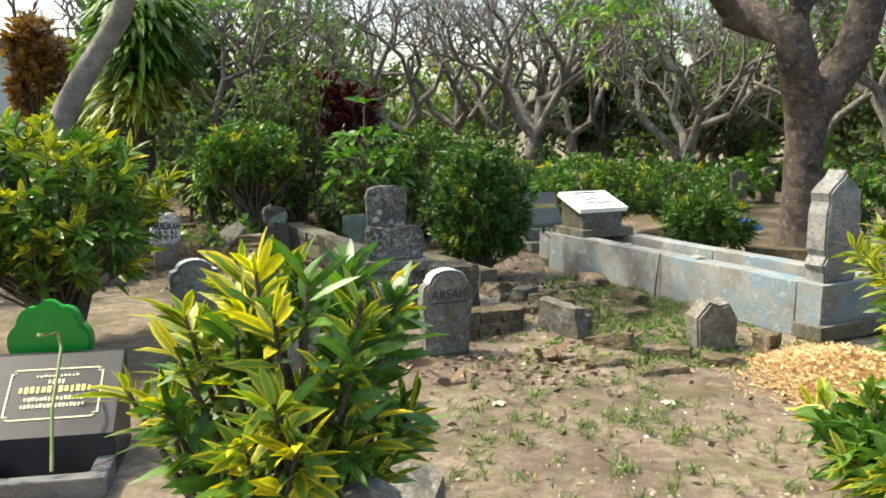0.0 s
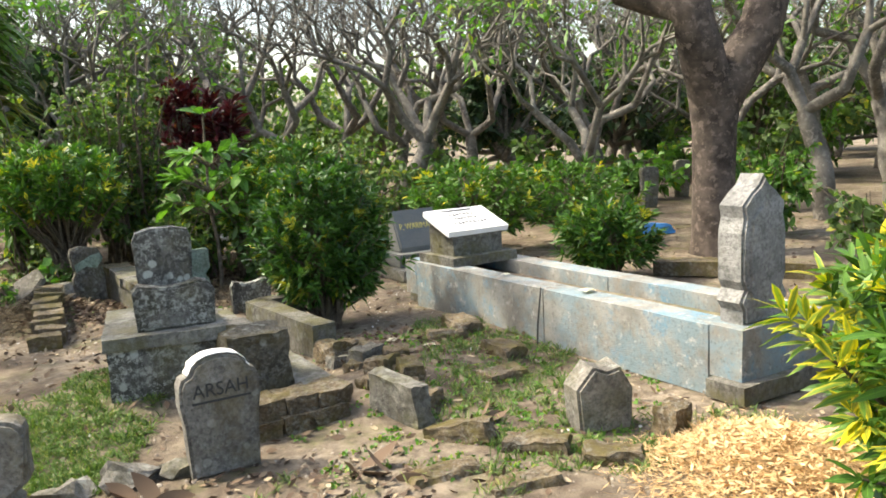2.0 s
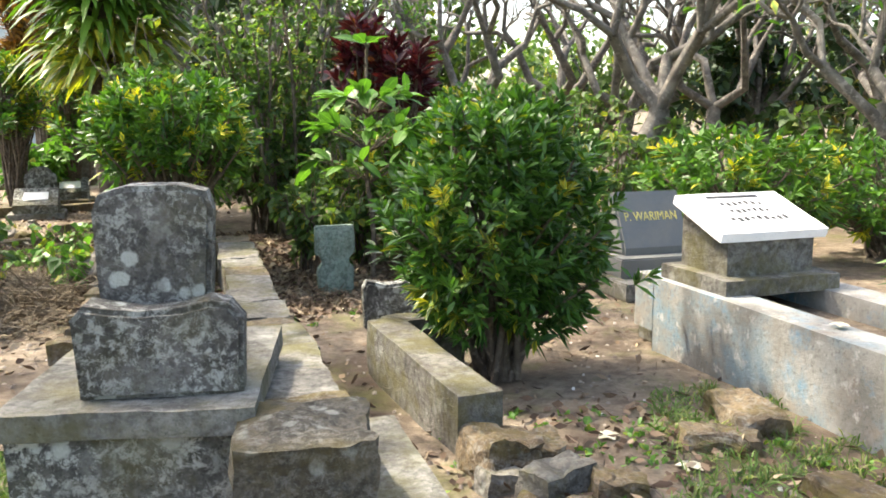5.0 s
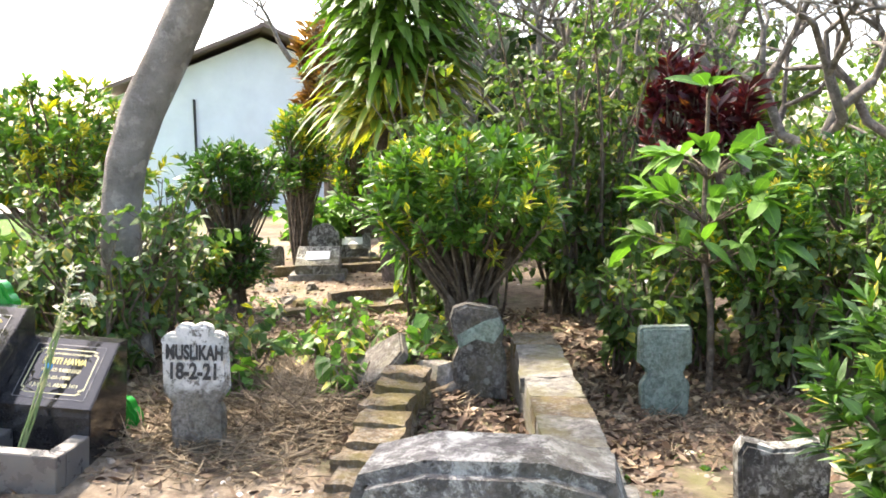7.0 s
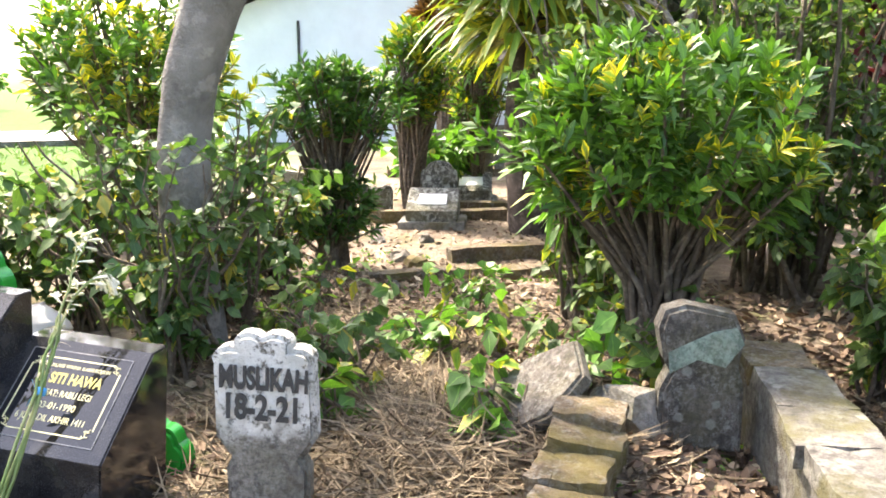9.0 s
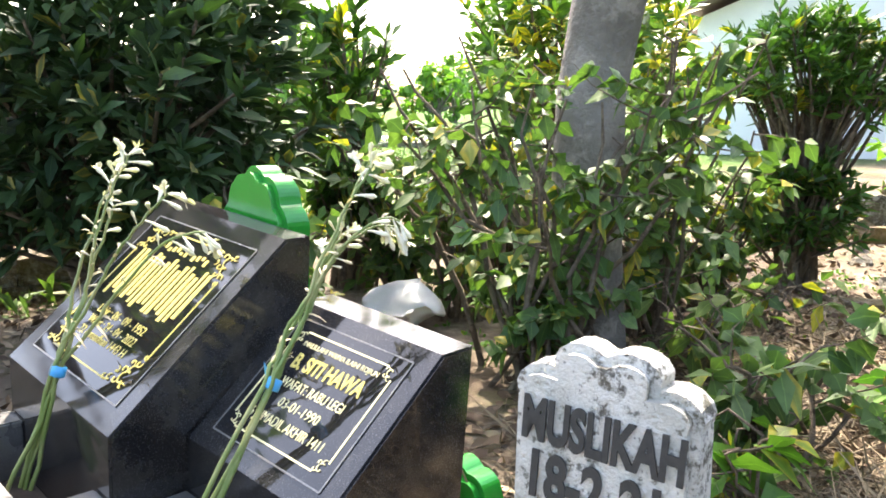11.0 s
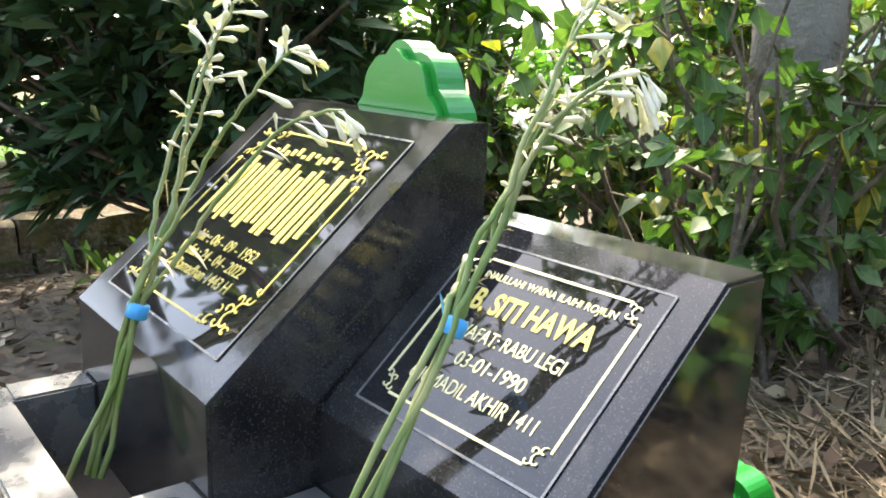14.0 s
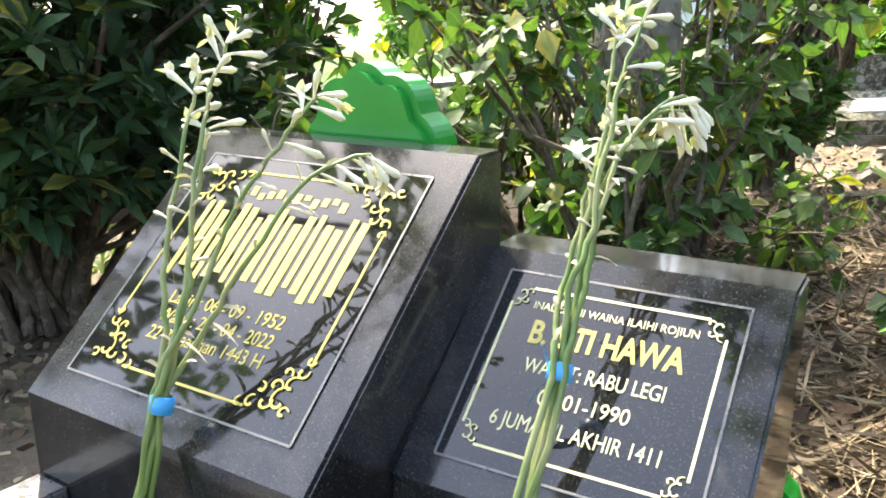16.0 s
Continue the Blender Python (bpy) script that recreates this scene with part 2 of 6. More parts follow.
INK = m.colour(m.mix(m.noise(80, 4), (0.012, 0.012, 0.012), (0.05, 0.048, 0.045))).m
m = Mat("straw", 0.75, 0, 0.3)
STRAW = m.colour(m.mix(m.island(), (0.42, 0.25, 0.10), (0.72, 0.52, 0.28))).m
# the next two browns are lowered to carry the shade below the shrubs
m = Mat("dry_grass", 0.9, 0, 0.2)
DRYGRASS = m.colour(m.mix(m.island(), (0.07, 0.052, 0.032), (0.26, 0.205, 0.135))).m
m = Mat("dead_leaf", 0.8, 0, 0.3)
DEADLEAF = m.colour(m.ramp(m.island(), (0.0, (0.055, 0.034, 0.022)), (0.5, (0.12, 0.077, 0.048)), (0.85, (0.22, 0.155, 0.095)), (1.0, (0.42, 0.34, 0.22)))).m
m = Mat("pebble", 0.9)
PEBBLE = m.colour(m.ramp(m.island(), (0.0, (0.13, 0.10, 0.08)), (0.9, (0.32, 0.27, 0.21)), (1.0, (0.6, 0.58, 0.54)))).m
PETAL = leaf_mat("flower_petal", (0.46, 0.42, 0.26), (0.74, 0.70, 0.54), (0.7, 0.6, 0.2), 0.5, 0.25)
BUD = leaf_mat("dried_bud", (0.36, 0.27, 0.17), (0.60, 0.52, 0.36), (0.7, 0.6, 0.2), 0.6, 0.2)
m = Mat("flower_stem", 0.45)
STEM = m.colour(m.mix(m.ramp(m.noise(9, 4), (0.4, 0.0), (0.66, 1.0)), (0.11, 0.17, 0.04), (0.25, 0.26, 0.11))).m
m = Mat("blue_tape", 0.35)
TAPE = m.colour(m.mix(m.noise(30), (0.02, 0.22, 0.52), (0.05, 0.36, 0.68))).m
WHITEWALL = paint_mat("limewashed_wall", (0.80, 0.82, 0.82), 0.85, 0.08, (0.6, 0.6, 0.58), 0.4)
ROOF = paint_mat("old_roof", (0.16, 0.11, 0.09), 0.8, 0.4, (0.1, 0.09, 0.08))
SACK = paint_mat("white_sack", (0.72, 0.71, 0.70), 0.5, 0.15, (0.5, 0.48, 0.45), 3)
ROAD = paint_mat("pale_road", (0.48, 0.46, 0.42), 0.95, 0.3, (0.35, 0.33, 0.3), 0.3)
TARP = paint_mat("blue_tarp", (0.04, 0.22, 0.55), 0.5, 0.2)
CROTON = leaf_mat("croton_leaf", (0.035, 0.095, 0.016), (0.125, 0.255, 0.035), (0.78, 0.62, 0.03))
CROTON_DARK = leaf_mat("dark_croton_leaf", (0.018, 0.055, 0.012), (0.085, 0.19, 0.028), (0.50, 0.42, 0.03))
BROAD = leaf_mat("broad_leaf", (0.06, 0.15, 0.025), (0.17, 0.34, 0.055), (0.45, 0.42, 0.05), 0.45, 0.45)
SHRUB = leaf_mat("shrub_leaf", (0.05, 0.102, 0.03), (0.15, 0.225, 0.06), (0.46, 0.40, 0.05), 0.55, 0.5)
ROSELEAF = leaf_mat("rose_leaf", (0.044, 0.098, 0.03), (0.13, 0.21, 0.058), (0.42, 0.34, 0.05), 0.5, 0.42)
DARKLEAF = leaf_mat("dark_leaf", (0.013, 0.034, 0.013), (0.045, 0.09, 0.028), (0.25, 0.2, 0.04), 0.55, 0.2)
STRAP = leaf_mat("strap_leaf", (0.05, 0.12, 0.015), (0.14, 0.25, 0.03), (0.50, 0.42, 0.04), 0.4, 0.4)
RED = leaf_mat("red_leaf", (0.03, 0.005, 0.01), (0.11, 0.012, 0.02), (0.3, 0.1, 0.03), 0.4, 0.35)
ORANGE = leaf_mat("bronze_leaf", (0.12, 0.05, 0.02), (0.35, 0.16, 0.04), (0.5, 0.3, 0.04), 0.45, 0.35)
GRASS = leaf_mat("grass_blade", (0.05, 0.10, 0.02), (0.16, 0.25, 0.06), (0.4, 0.36, 0.12), 0.6, 0.35)
BARK = bark_mat("grey_bark", (0.085, 0.076, 0.066), (0.215, 0.196, 0.17), 1.0)
m = Mat("dark_soil", 0.95)
SOIL = m.colour(m.mix(m.noise(30, 6, 0.7), (0.028, 0.022, 0.017), (0.085, 0.066, 0.05))).bump(m.noise(40, 6, 0.7), 0.8, 0.02).m
BARK_BIG = bark_mat("rough_bark", (0.032, 0.025, 0.020), (0.115, 0.09, 0.074), 1.1, 0.6)
BARK_SMOOTH = bark_mat("smooth_bark", (0.13, 0.115, 0.10), (0.27, 0.245, 0.22), 0.7, 0.3)
TWIG = bark_mat("twig", (0.07, 0.052, 0.038), (0.17, 0.135, 0.10), 2.0)


# ---------------------------------------------------------------- building blocks
rng = np.random.default_rng(7)


def link(name, me, material, parent=None, label=""):
    if material and not me.materials:
        me.materials.append(material)
    ob = new(name, me)
    if parent is not None:
        ob.parent = parent
    if label:
        ob["label"] = label
    return ob


def part(name, bm, material, parent=None, label="", smooth=False):
    me = bpy.data.meshes.new(name)
    bm.normal_update()
    bm.to_mesh(me)
    bm.free()
    if smooth:
        me.polygons.foreach_set("use_smooth", [True] * len(me.polygons))
    return link(name, me, material, parent, label)


def thing(name, m, label, category, group="", kind=""):
    ob = new(name)
    ob.empty_display_size = 0.1
    ob.matrix_world = m
    return tagged(ob, label, category, group, kind)


def mesh_of(name, verts, quads, attrs=None, smooth=True):
    me = bpy.data.meshes.new(name)
    v, q = np.asarray(verts, np.float32).reshape(-1, 3), np.asarray(quads, np.int32).reshape(-1, 4)
    me.vertices.add(len(v)), me.loops.add(q.size), me.polygons.add(len(q))
    me.vertices.foreach_set("co", v.ravel())
    me.loops.foreach_set("vertex_index", q.ravel())
    me.polygons.foreach_set("loop_start", np.arange(0, q.size, 4, dtype=np.int32))
    me.polygons.foreach_set("use_smooth", np.full(len(q), smooth))
    for k, a in (attrs or {}).items():
        me.attributes.new(k, "FLOAT", "POINT").data.foreach_set("value", np.asarray(a, np.float32).ravel())
    me.update(calc_edges=True)
    return me


def unit(a):
    return a / np.maximum(np.linalg.norm(a, axis=-1, keepdims=True), 1e-9)


def leaf_mesh(name, P, D, L, W, tint=0.0, droop=0.25, rows=3, up=(0, 0, 1), fold=0.15, twist=0.5, curl=0.0):
    """Many bent leaves: base points P, directions D, lengths L, half widths W."""
    n = len(P)
    P, D = np.asarray(P, float), unit(np.asarray(D, float))
    L, W, T = [np.broadcast_to(np.asarray(a, float), n) for a in (L, W, tint)]
    ref = np.asarray(up, float) + rng.normal(0, twist, (n, 3))
    S = unit(np.cross(D, ref))
    N = np.cross(S, D)
    prof = {2: (0.25, 1.0, 0.08), 3: (0.2, 0.95, 0.85, 0.06), 4: (0.2, 0.85, 1.0, 0.75, 0.05)}[rows]
    V, A = [], []
    dr = np.broadcast_to(np.asarray(droop, float), n)
    for k, p in enumerate(prof):
        s = k / rows
        c = P + D * (L * s)[:, None] + N * (curl * L * s * s)[:, None] - np.array([0, 0, 1.0]) * (dr * L * s * s)[:, None]
        for a in (-1, 0, 1):
            V.append(c + S * (W * p * a)[:, None] + (N * (W * p * fold)[:, None] if a else 0))
            A.append(a)
    V = np.stack(V, 1)
    k = len(A)
    Q = []
    for r in range(rows):
        for a in (0, 1):
            i = r * 3 + a
            Q.append((i, i + 1, i + 4, i + 3))
    Q = (np.arange(n) * k)[:, None, None] + np.array(Q)[None]
    return mesh_of(name, V, Q, {"across": np.tile(A, n), "tint": np.repeat(T, k)})


def tube_arrays(lines, sides=6):
    """Tubes along polylines; each line is (points, radii)."""
    V, Q, base = [], [], 0
    ang = np.linspace(0, 2 * np.pi, sides, endpoint=False)
    for pts, rad in lines:
        pts, rad = np.asarray(pts, float), np.asarray(rad, float)
        n = len(pts)
        tan = unit(np.gradient(pts, axis=0))
        ref = np.array([1.0, 0, 0]) if abs(tan[0][0]) < 0.8 else np.array([0, 1.0, 0])
        a = unit(np.cross(tan, ref))
        b = np.cross(tan, a)
        ring = pts[:, None] + (a[:, None] * np.cos(ang)[None, :, None] + b[:, None] * np.sin(ang)[None, :, None]) * rad[:, None, None]
        V.append(ring.reshape(-1, 3))
        i, j = np.meshgrid(np.arange(n - 1), np.arange(sides), indexing="ij")
        j2 = (j + 1) % sides
        Q.append(base + np.stack([i * sides + j, i * sides + j2, (i + 1) * sides + j2, (i + 1) * sides + j], -1).reshape(-1, 4))
        base += n * sides
    return np.concatenate(V), np.concatenate(Q)


def tube_mesh(name, lines, sides=6):
    return mesh_of(name, *tube_arrays(lines, sides))


def wobble(a, b, n, amp, sag=0.0):
    """A crooked line from a to b."""
    a, b = np.asarray(a, float), np.asarray(b, float)
    s = np.linspace(0, 1, n)[:, None]
    p = a + (b - a) * s
    off = np.cumsum(rng.normal(0, 1, (n, 3)), 0)
    off -= off[0] + (off[-1] - off[0]) * s
    p += off * amp
    p[:, 2] += sag * np.sin(np.pi * s[:, 0])
    return p


def rough_up(bm, amp, scale=6.0, seed=0.0):
    for v in bm.verts:
        d = noise.noise_vector(v.co * scale + Vector((seed, seed * 0.7, seed * 1.3)))
        v.co += d * amp


def block_bm(w, d, h, bevel=0.012, amp=0.0, taper=0.0, cuts=0, seed=0.0, z0=0.0):
    """A box on the plane z0, centred in x and y, with soft edges and an uneven face."""
    bm = bmesh.new()
    bmesh.ops.create_cube(bm, size=1)
    for v in bm.verts:
        k = 1 - taper * (v.co.z + 0.5)
        v.co = Vector((v.co.x * w * k, v.co.y * d * k, z0 + (v.co.z + 0.5) * h))
    if cuts:
        bmesh.ops.subdivide_edges(bm, edges=bm.edges, cuts=cuts, use_grid_fill=True)
    if bevel and not cuts:
        bmesh.ops.bevel(bm, geom=bm.edges, offset=bevel, segments=2, affect="EDGES")
    if amp:
        rough_up(bm, amp, 3.0 / max(w, d, h), seed)
        rough_up(bm, amp * 0.45, 11.0 / max(w, d, h), seed + 3)
    return bm


def prism_bm(outline, thick, bevel=0.012, amp=0.0, seed=0.0):
    """An upright slab from an outline in x and z, centred in y."""
    bm = bmesh.new()
    vs = [bm.verts.new((x, -thick / 2, z)) for x, z in outline]
    f = bm.faces.new(vs)
    ex = bmesh.ops.extrude_face_region(bm, geom=[f])
    bmesh.ops.translate(bm, verts=[v for v in ex["geom"] if isinstance(v, bmesh.types.BMVert)], vec=(0, thick, 0))
    bmesh.ops.recalc_face_normals(bm, faces=bm.faces)
    if bevel:
        rim = [e for e in bm.edges if len(e.link_faces) == 2 and any(len(g.verts) > 4 for g in e.link_faces)]
        bmesh.ops.bevel(bm, geom=rim, offset=bevel, segments=2, affect="EDGES")
    big = [g for g in bm.faces if len(g.verts) > 4]
    bmesh.ops.triangulate(bm, faces=big)
    if amp:
        rough_up(bm, amp, 5, seed)
    return bm


def side_bm(outline, width, bevel=0.006):
    """A solid from an outline in y and z, as wide as given along x."""
    bm = prism_bm([(y, z) for y, z in outline], width, bevel)
    for v in bm.verts:
        v.co = Vector((-v.co.y, v.co.x, v.co.z))
    bmesh.ops.recalc_face_normals(bm, faces=bm.faces)
    return bm


def rock_bm(w, d, h, seed, facets=2, amp=0.22):
    bm = bmesh.new()
    bmesh.ops.create_icosphere(bm, subdivisions=facets, radius=0.5)
    for v in bm.verts:
        v.co += noise.noise_vector(v.co * 2.2 + Vector((seed, seed * 2.1, -seed))) * amp
        v.co = Vector((v.co.x * w, v.co.y * d, max(v.co.z, -0.34) * h + 0.34 * h))
    return bm


def text_part(body, size, material, parent, at, rot, label="", depth=0.002, width=None, shear=0.0, bold=0.0):
    """Lettering, as a mesh of its own under a thing."""
    cu = bpy.data.curves.new("lettering", "FONT")
    cu.body, cu.size, cu.align_x, cu.align_y, cu.extrude, cu.shear, cu.offset = body, size, "CENTER", "CENTER", depth, shear, bold
    tmp = bpy.data.objects.new("lettering", cu)
    scene.collection.objects.link(tmp)
    bpy.context.view_layer.update()
    if width and tmp.dimensions.x > 0:
        k = width / tmp.dimensions.x
    else:
        k = 1.0
    me = bpy.data.meshes.new_from_object(tmp)
    bpy.data.objects.remove(tmp), bpy.data.curves.remove(cu)
    me.transform(Matrix.Diagonal((k, 1, 1, 1)))
    me.materials.clear()
    ob = link("lettering", me, material, parent, label)
    ob.matrix_local = Matrix.LocRotScale(at, Euler(rot), None)
    return ob


def bars_bm(bars, depth=0.002):
    """Flat raised bars: (x, y, width, height) on the plane z = 0."""
    bm = bmesh.new()
    for x, y, w, h in bars:
        r = bmesh.ops.create_cube(bm, size=1)
        for v in r["verts"]:
            v.co = Vector((x + v.co.x * w, y + v.co.y * h, v.co.z * depth))
    return bm


def scroll_bm(size, turns=((0, 0, 1.0),)):
    """A small curling ornament of raised ribbons in the plane z = 0."""
    bm = bmesh.new()
    for cx, cy, k, a0, sweep in turns:
        prev = None
        for i in range(15):
            s = i / 14
            a, r = a0 + sweep * s, size * k * (0.10 + 0.42 * s)
            w = size * 0.04 * (1.3 - 0.8 * s)
            c = Vector((cx * size + math.cos(a) * r, cy * size + math.sin(a) * r, 0))
            o = Vector((math.cos(a), math.sin(a), 0)) * w
            pair = [bm.verts.new(c - o), bm.verts.new(c + o)]
            if prev:
                bm.faces.new((prev[0], prev[1], pair[1], pair[0]))
            prev = pair
    r = bmesh.ops.extrude_face_region(bm, geom=bm.faces[:])
    bmesh.ops.translate(bm, verts=[v for v in r["geom"] if isinstance(v, bmesh.types.BMVert)], vec=(0, 0, 0.002))
    bmesh.ops.recalc_face_normals(bm, faces=bm.faces)
    return bm


def ground_z(x, y):
    """The height of the earth, uneven and a little lower behind the low wall."""
    z = 0.03 * noise.noise(Vector((x * 0.9, y * 0.9, 0.3))) + 0.012 * noise.noise(Vector((x * 4, y * 4, 1.7)))
    z -= 0.20 * math.exp(-(((x + 1.0) / 1.1) ** 2 + ((y - 12.6) / 1.3) ** 2))
    z += 0.10 * math.exp(-(((x - 1.25) / 0.75) ** 2 + ((y - 8.2) / 1.6) ** 2))
    z += 0.13 * math.exp(-(((x + 2.55) / 0.65) ** 2 + ((y - 11.3) / 0.7) ** 2))
    z += 0.19 * math.exp(-(((x + 0.95) / 0.75) ** 2 + ((y - 7.75) / 0.75) ** 2))
    z += 0.09 * math.exp(-(((x - 0.95) / 0.45) ** 2 + ((y - 7.55) / 0.45) ** 2))
    z -= 0.03 * math.exp(-(((x + 3.0) / 0.9) ** 2 + ((y - 9.2) / 0.9) ** 2))
    return z


def on(x, y, rz=0.0, dz=0.0):
    """The pose of a thing that stands on the earth at x, y."""
    return pose(x, y, ground_z(x, y) + dz, 0, 0, rz)


G = 26.0                                   # the graves' common turn


# ---------------------------------------------------------------- ground
def axis(lo, hi, step, far, n):
    core = np.arange(lo, hi + 1e-6, step)
    out = np.geomspace(step, far, n)
    return np.concatenate([lo - np.cumsum(out)[::-1], core, hi + np.cumsum(out)])


xs, ys = axis(-9, 7, 0.085, 260, 26), axis(1.0, 17, 0.085, 260, 26)
gx, gy = np.meshgrid(xs, ys, indexing="ij")
gz = np.array([ground_z(x, y) for x, y in zip(gx.ravel(), gy.ravel())])
gi, gj = np.meshgrid(np.arange(len(xs) - 1), np.arange(len(ys) - 1), indexing="ij")
ny = len(ys)
quads = np.stack([gi * ny + gj, (gi + 1) * ny + gj, (gi + 1) * ny + gj + 1, gi * ny + gj + 1], -1)
field = np.clip((-gx.ravel() - 11.0 - 0.3 * (gy.ravel() - 14)) / 3.0, 0, 1)
ground = link("ground", mesh_of("ground", np.stack([gx.ravel(), gy.ravel(), gz], -1), quads, {"field": field}), EARTH)
tagged(ground, "trodden grey-brown earth with dry patches and sparse weeds", "ground", kind="structure")


# ---------------------------------------------------------------- graves
def stone_outline(w, h, kind):
    """Outlines of headstones in x and z."""
    pts = []
    if kind == "round_shoulder":             # a round crown between small shoulders
        pts = [(-w * 0.43, 0), (w * 0.43, 0), (w * 0.45, h * 0.45), (w * 0.5, h * 0.62), (w * 0.5, h * 0.78), (w * 0.46, h * 0.84), (w * 0.38, h * 0.86)]
        for i in range(9):
            a = math.pi * i / 8
            pts.append((w * 0.35 * math.cos(a), h * 0.875 + h * 0.125 * math.sin(a)))
        pts += [(-w * 0.38, h * 0.86), (-w * 0.46, h * 0.84), (-w * 0.5, h * 0.78), (-w * 0.5, h * 0.62), (-w * 0.45, h * 0.45)]
    elif kind == "cloud":                    # three lobes on top, drawn in below
        pts = [(-w * 0.40, 0), (w * 0.40, 0), (w * 0.42, h * 0.30), (w * 0.36, h * 0.36), (w * 0.5, h * 0.46), (w * 0.5, h * 0.80)]
        for cx, cz, r, a0, a1 in ((0.34, 0.83, 0.17, -0.4, 1.9), (0.13, 0.90, 0.16, 0.2, 2.4), (-0.13, 0.90, 0.16, 0.75, 2.95), (-0.34, 0.83, 0.17, 1.25, 3.55)):
            for i in range(6):
                a = a0 + (a1 - a0) * i / 5
                pts.append((w * cx + w * r * math.cos(a), h * cz + w * r * 0.75 * math.sin(a)))
        pts += [(-w * 0.5, h * 0.46), (-w * 0.36, h * 0.36), (-w * 0.42, h * 0.30)]
    elif kind == "vase":                     # a squared head over a drawn-in waist
        right = [(0.44, 0), (0.47, 0.34), (0.44, 0.40), (0.35, 0.46), (0.34, 0.50), (0.40, 0.56), (0.5, 0.60), (0.5, 0.97), (0.46, 1.0)]
        pts = [(w * a, h * b) for a, b in right] + [(-w * a, h * b) for a, b in right[::-1]]
    elif kind == "gs":                       # a worn vase with a lopsided head
        pts = [(-w * 0.48, 0), (w * 0.5, 0), (w * 0.5, h * 0.45), (w * 0.42, h * 0.58), (w * 0.46, h * 0.80), (w * 0.34, h * 0.96), (-w * 0.2, h), (-w * 0.44, h * 0.96), (-w * 0.5, h * 0.85),
               (-w * 0.44, h * 0.64), (-w * 0.36, h * 0.55), (-w * 0.46, h * 0.42)]
    elif kind == "notched":                  # a wide foot stone with a dip in its top
        pts = [(-w * 0.48, 0), (w * 0.48, 0), (w * 0.5, h * 0.80), (w * 0.42, h * 0.97), (w * 0.30, h), (w * 0.12, h * 0.92), (-w * 0.12, h * 0.90), (-w * 0.28, h * 0.96), (-w * 0.42, h * 1.0), (-w * 0.5, h * 0.84)]
    elif kind == "keystone":                 # wider above than below
        pts = [(-w * 0.38, 0), (w * 0.38, 0), (w * 0.47, h * 0.5), (w * 0.5, h * 0.88), (w * 0.44, h * 0.97), (w * 0.2, h), (-w * 0.2, h), (-w * 0.44, h * 0.97), (-w * 0.5, h * 0.88), (-w * 0.47, h * 0.5)]
    elif kind == "flame":                    # a stepped point with scalloped flanks
        right = [(0.42, 0), (0.42, 0.10), (0.50, 0.16), (0.40, 0.24), (0.46, 0.30), (0.46, 0.62), (0.40, 0.72), (0.44, 0.80), (0.26, 0.88), (0.10, 0.93), (0.0, 1.0)]
        pts = [(w * a, h * b) for a, b in right] + [(-w * a, h * b) for a, b in right[-2::-1]]
    elif kind == "hexagon":
        pts = [(-w * 0.45, 0), (w * 0.45, 0), (w * 0.5, h * 0.62), (w * 0.28, h * 0.98), (w * 0.05, h * 0.92), (-w * 0.2, h), (-w * 0.5, h * 0.68)]
    elif kind == "dome":                     # the green painted back boards
        k = min(w / h, 1.3)
        right = [(0.5, 0)]
        for i in range(29):
            a = math.pi / 2 * i / 28
            rr = 0.46 + 0.042 * abs(math.sin(5.0 * a))
            right.append((rr * math.cos(a), 1 - 0.60 * k + rr * k * 1.27 * math.sin(a)))
        pts = [(w * p, h * q) for p, q in right] + [(-w * p, h * q) for p, q in right[-2::-1]]
    return pts


def headstone(name, m, w, h, thick, kind, material, label, amp=0.006, group="", seed=0.0):
    ob = part(name, prism_bm(stone_outline(w, h, kind), thick, min(0.018, thick * 0.2), amp, seed), material)
    ob.matrix_world = m
    return tagged(ob, label, "headstone", group)


# the round-shouldered stone with a name
a = headstone("headstone", on(0.02, 6.42, G), 0.44, 0.67, 0.13, "round_shoulder", ARSAH_M, "weathered grey headstone with a sunlit crown edge and cut name")


def highlight_white(stone, w, h, kind, depth, low, label):
    """A thin white strip that puts sunlight on a headstone's upper edge."""
    cap = [p for p in stone_outline(w, h, kind) if p[1] > low]
    bm = bmesh.new()
    for (x0, z0), (x1, z1) in zip(cap[:-1], cap[1:]):
        bm.faces.new([bm.verts.new((x, y, z)) for x, y, z in ((x0 * 1.012, -depth, z0 + 0.006), (x1 * 1.012, -depth, z1 + 0.006), (x1 * 1.012, depth, z1 + 0.006), (x0 * 1.012, depth, z0 + 0.006))])
    bmesh.ops.remove_doubles(bm, verts=bm.verts, dist=0.0005)
    r = bmesh.ops.extrude_face_region(bm, geom=bm.faces[:])
    bmesh.ops.translate(bm, verts=[v for v in r["geom"] if isinstance(v, bmesh.types.BMVert)], vec=(0, 0, 0.006))
    bmesh.ops.recalc_face_normals(bm, faces=bm.faces)
    rough_up(bm, 0.004, 30)
    part("cap", bm, BRIGHTWHITE, stone, label)


highlight_white(a, 0.44, 0.67, "round_shoulder", 0.050, 0.572, "white strip for the sunlit crown edge")
text_part("ARSAH", 0.105, INK, a, (0, -0.069, 0.485), (radians(90), 0, 0), "black cut name", 0.003, 0.30)
part("groove", bars_bm([(0, 0, 0.32, 0.012)]), INK, a).matrix_local = pose(0, -0.069, 0.425, 90)

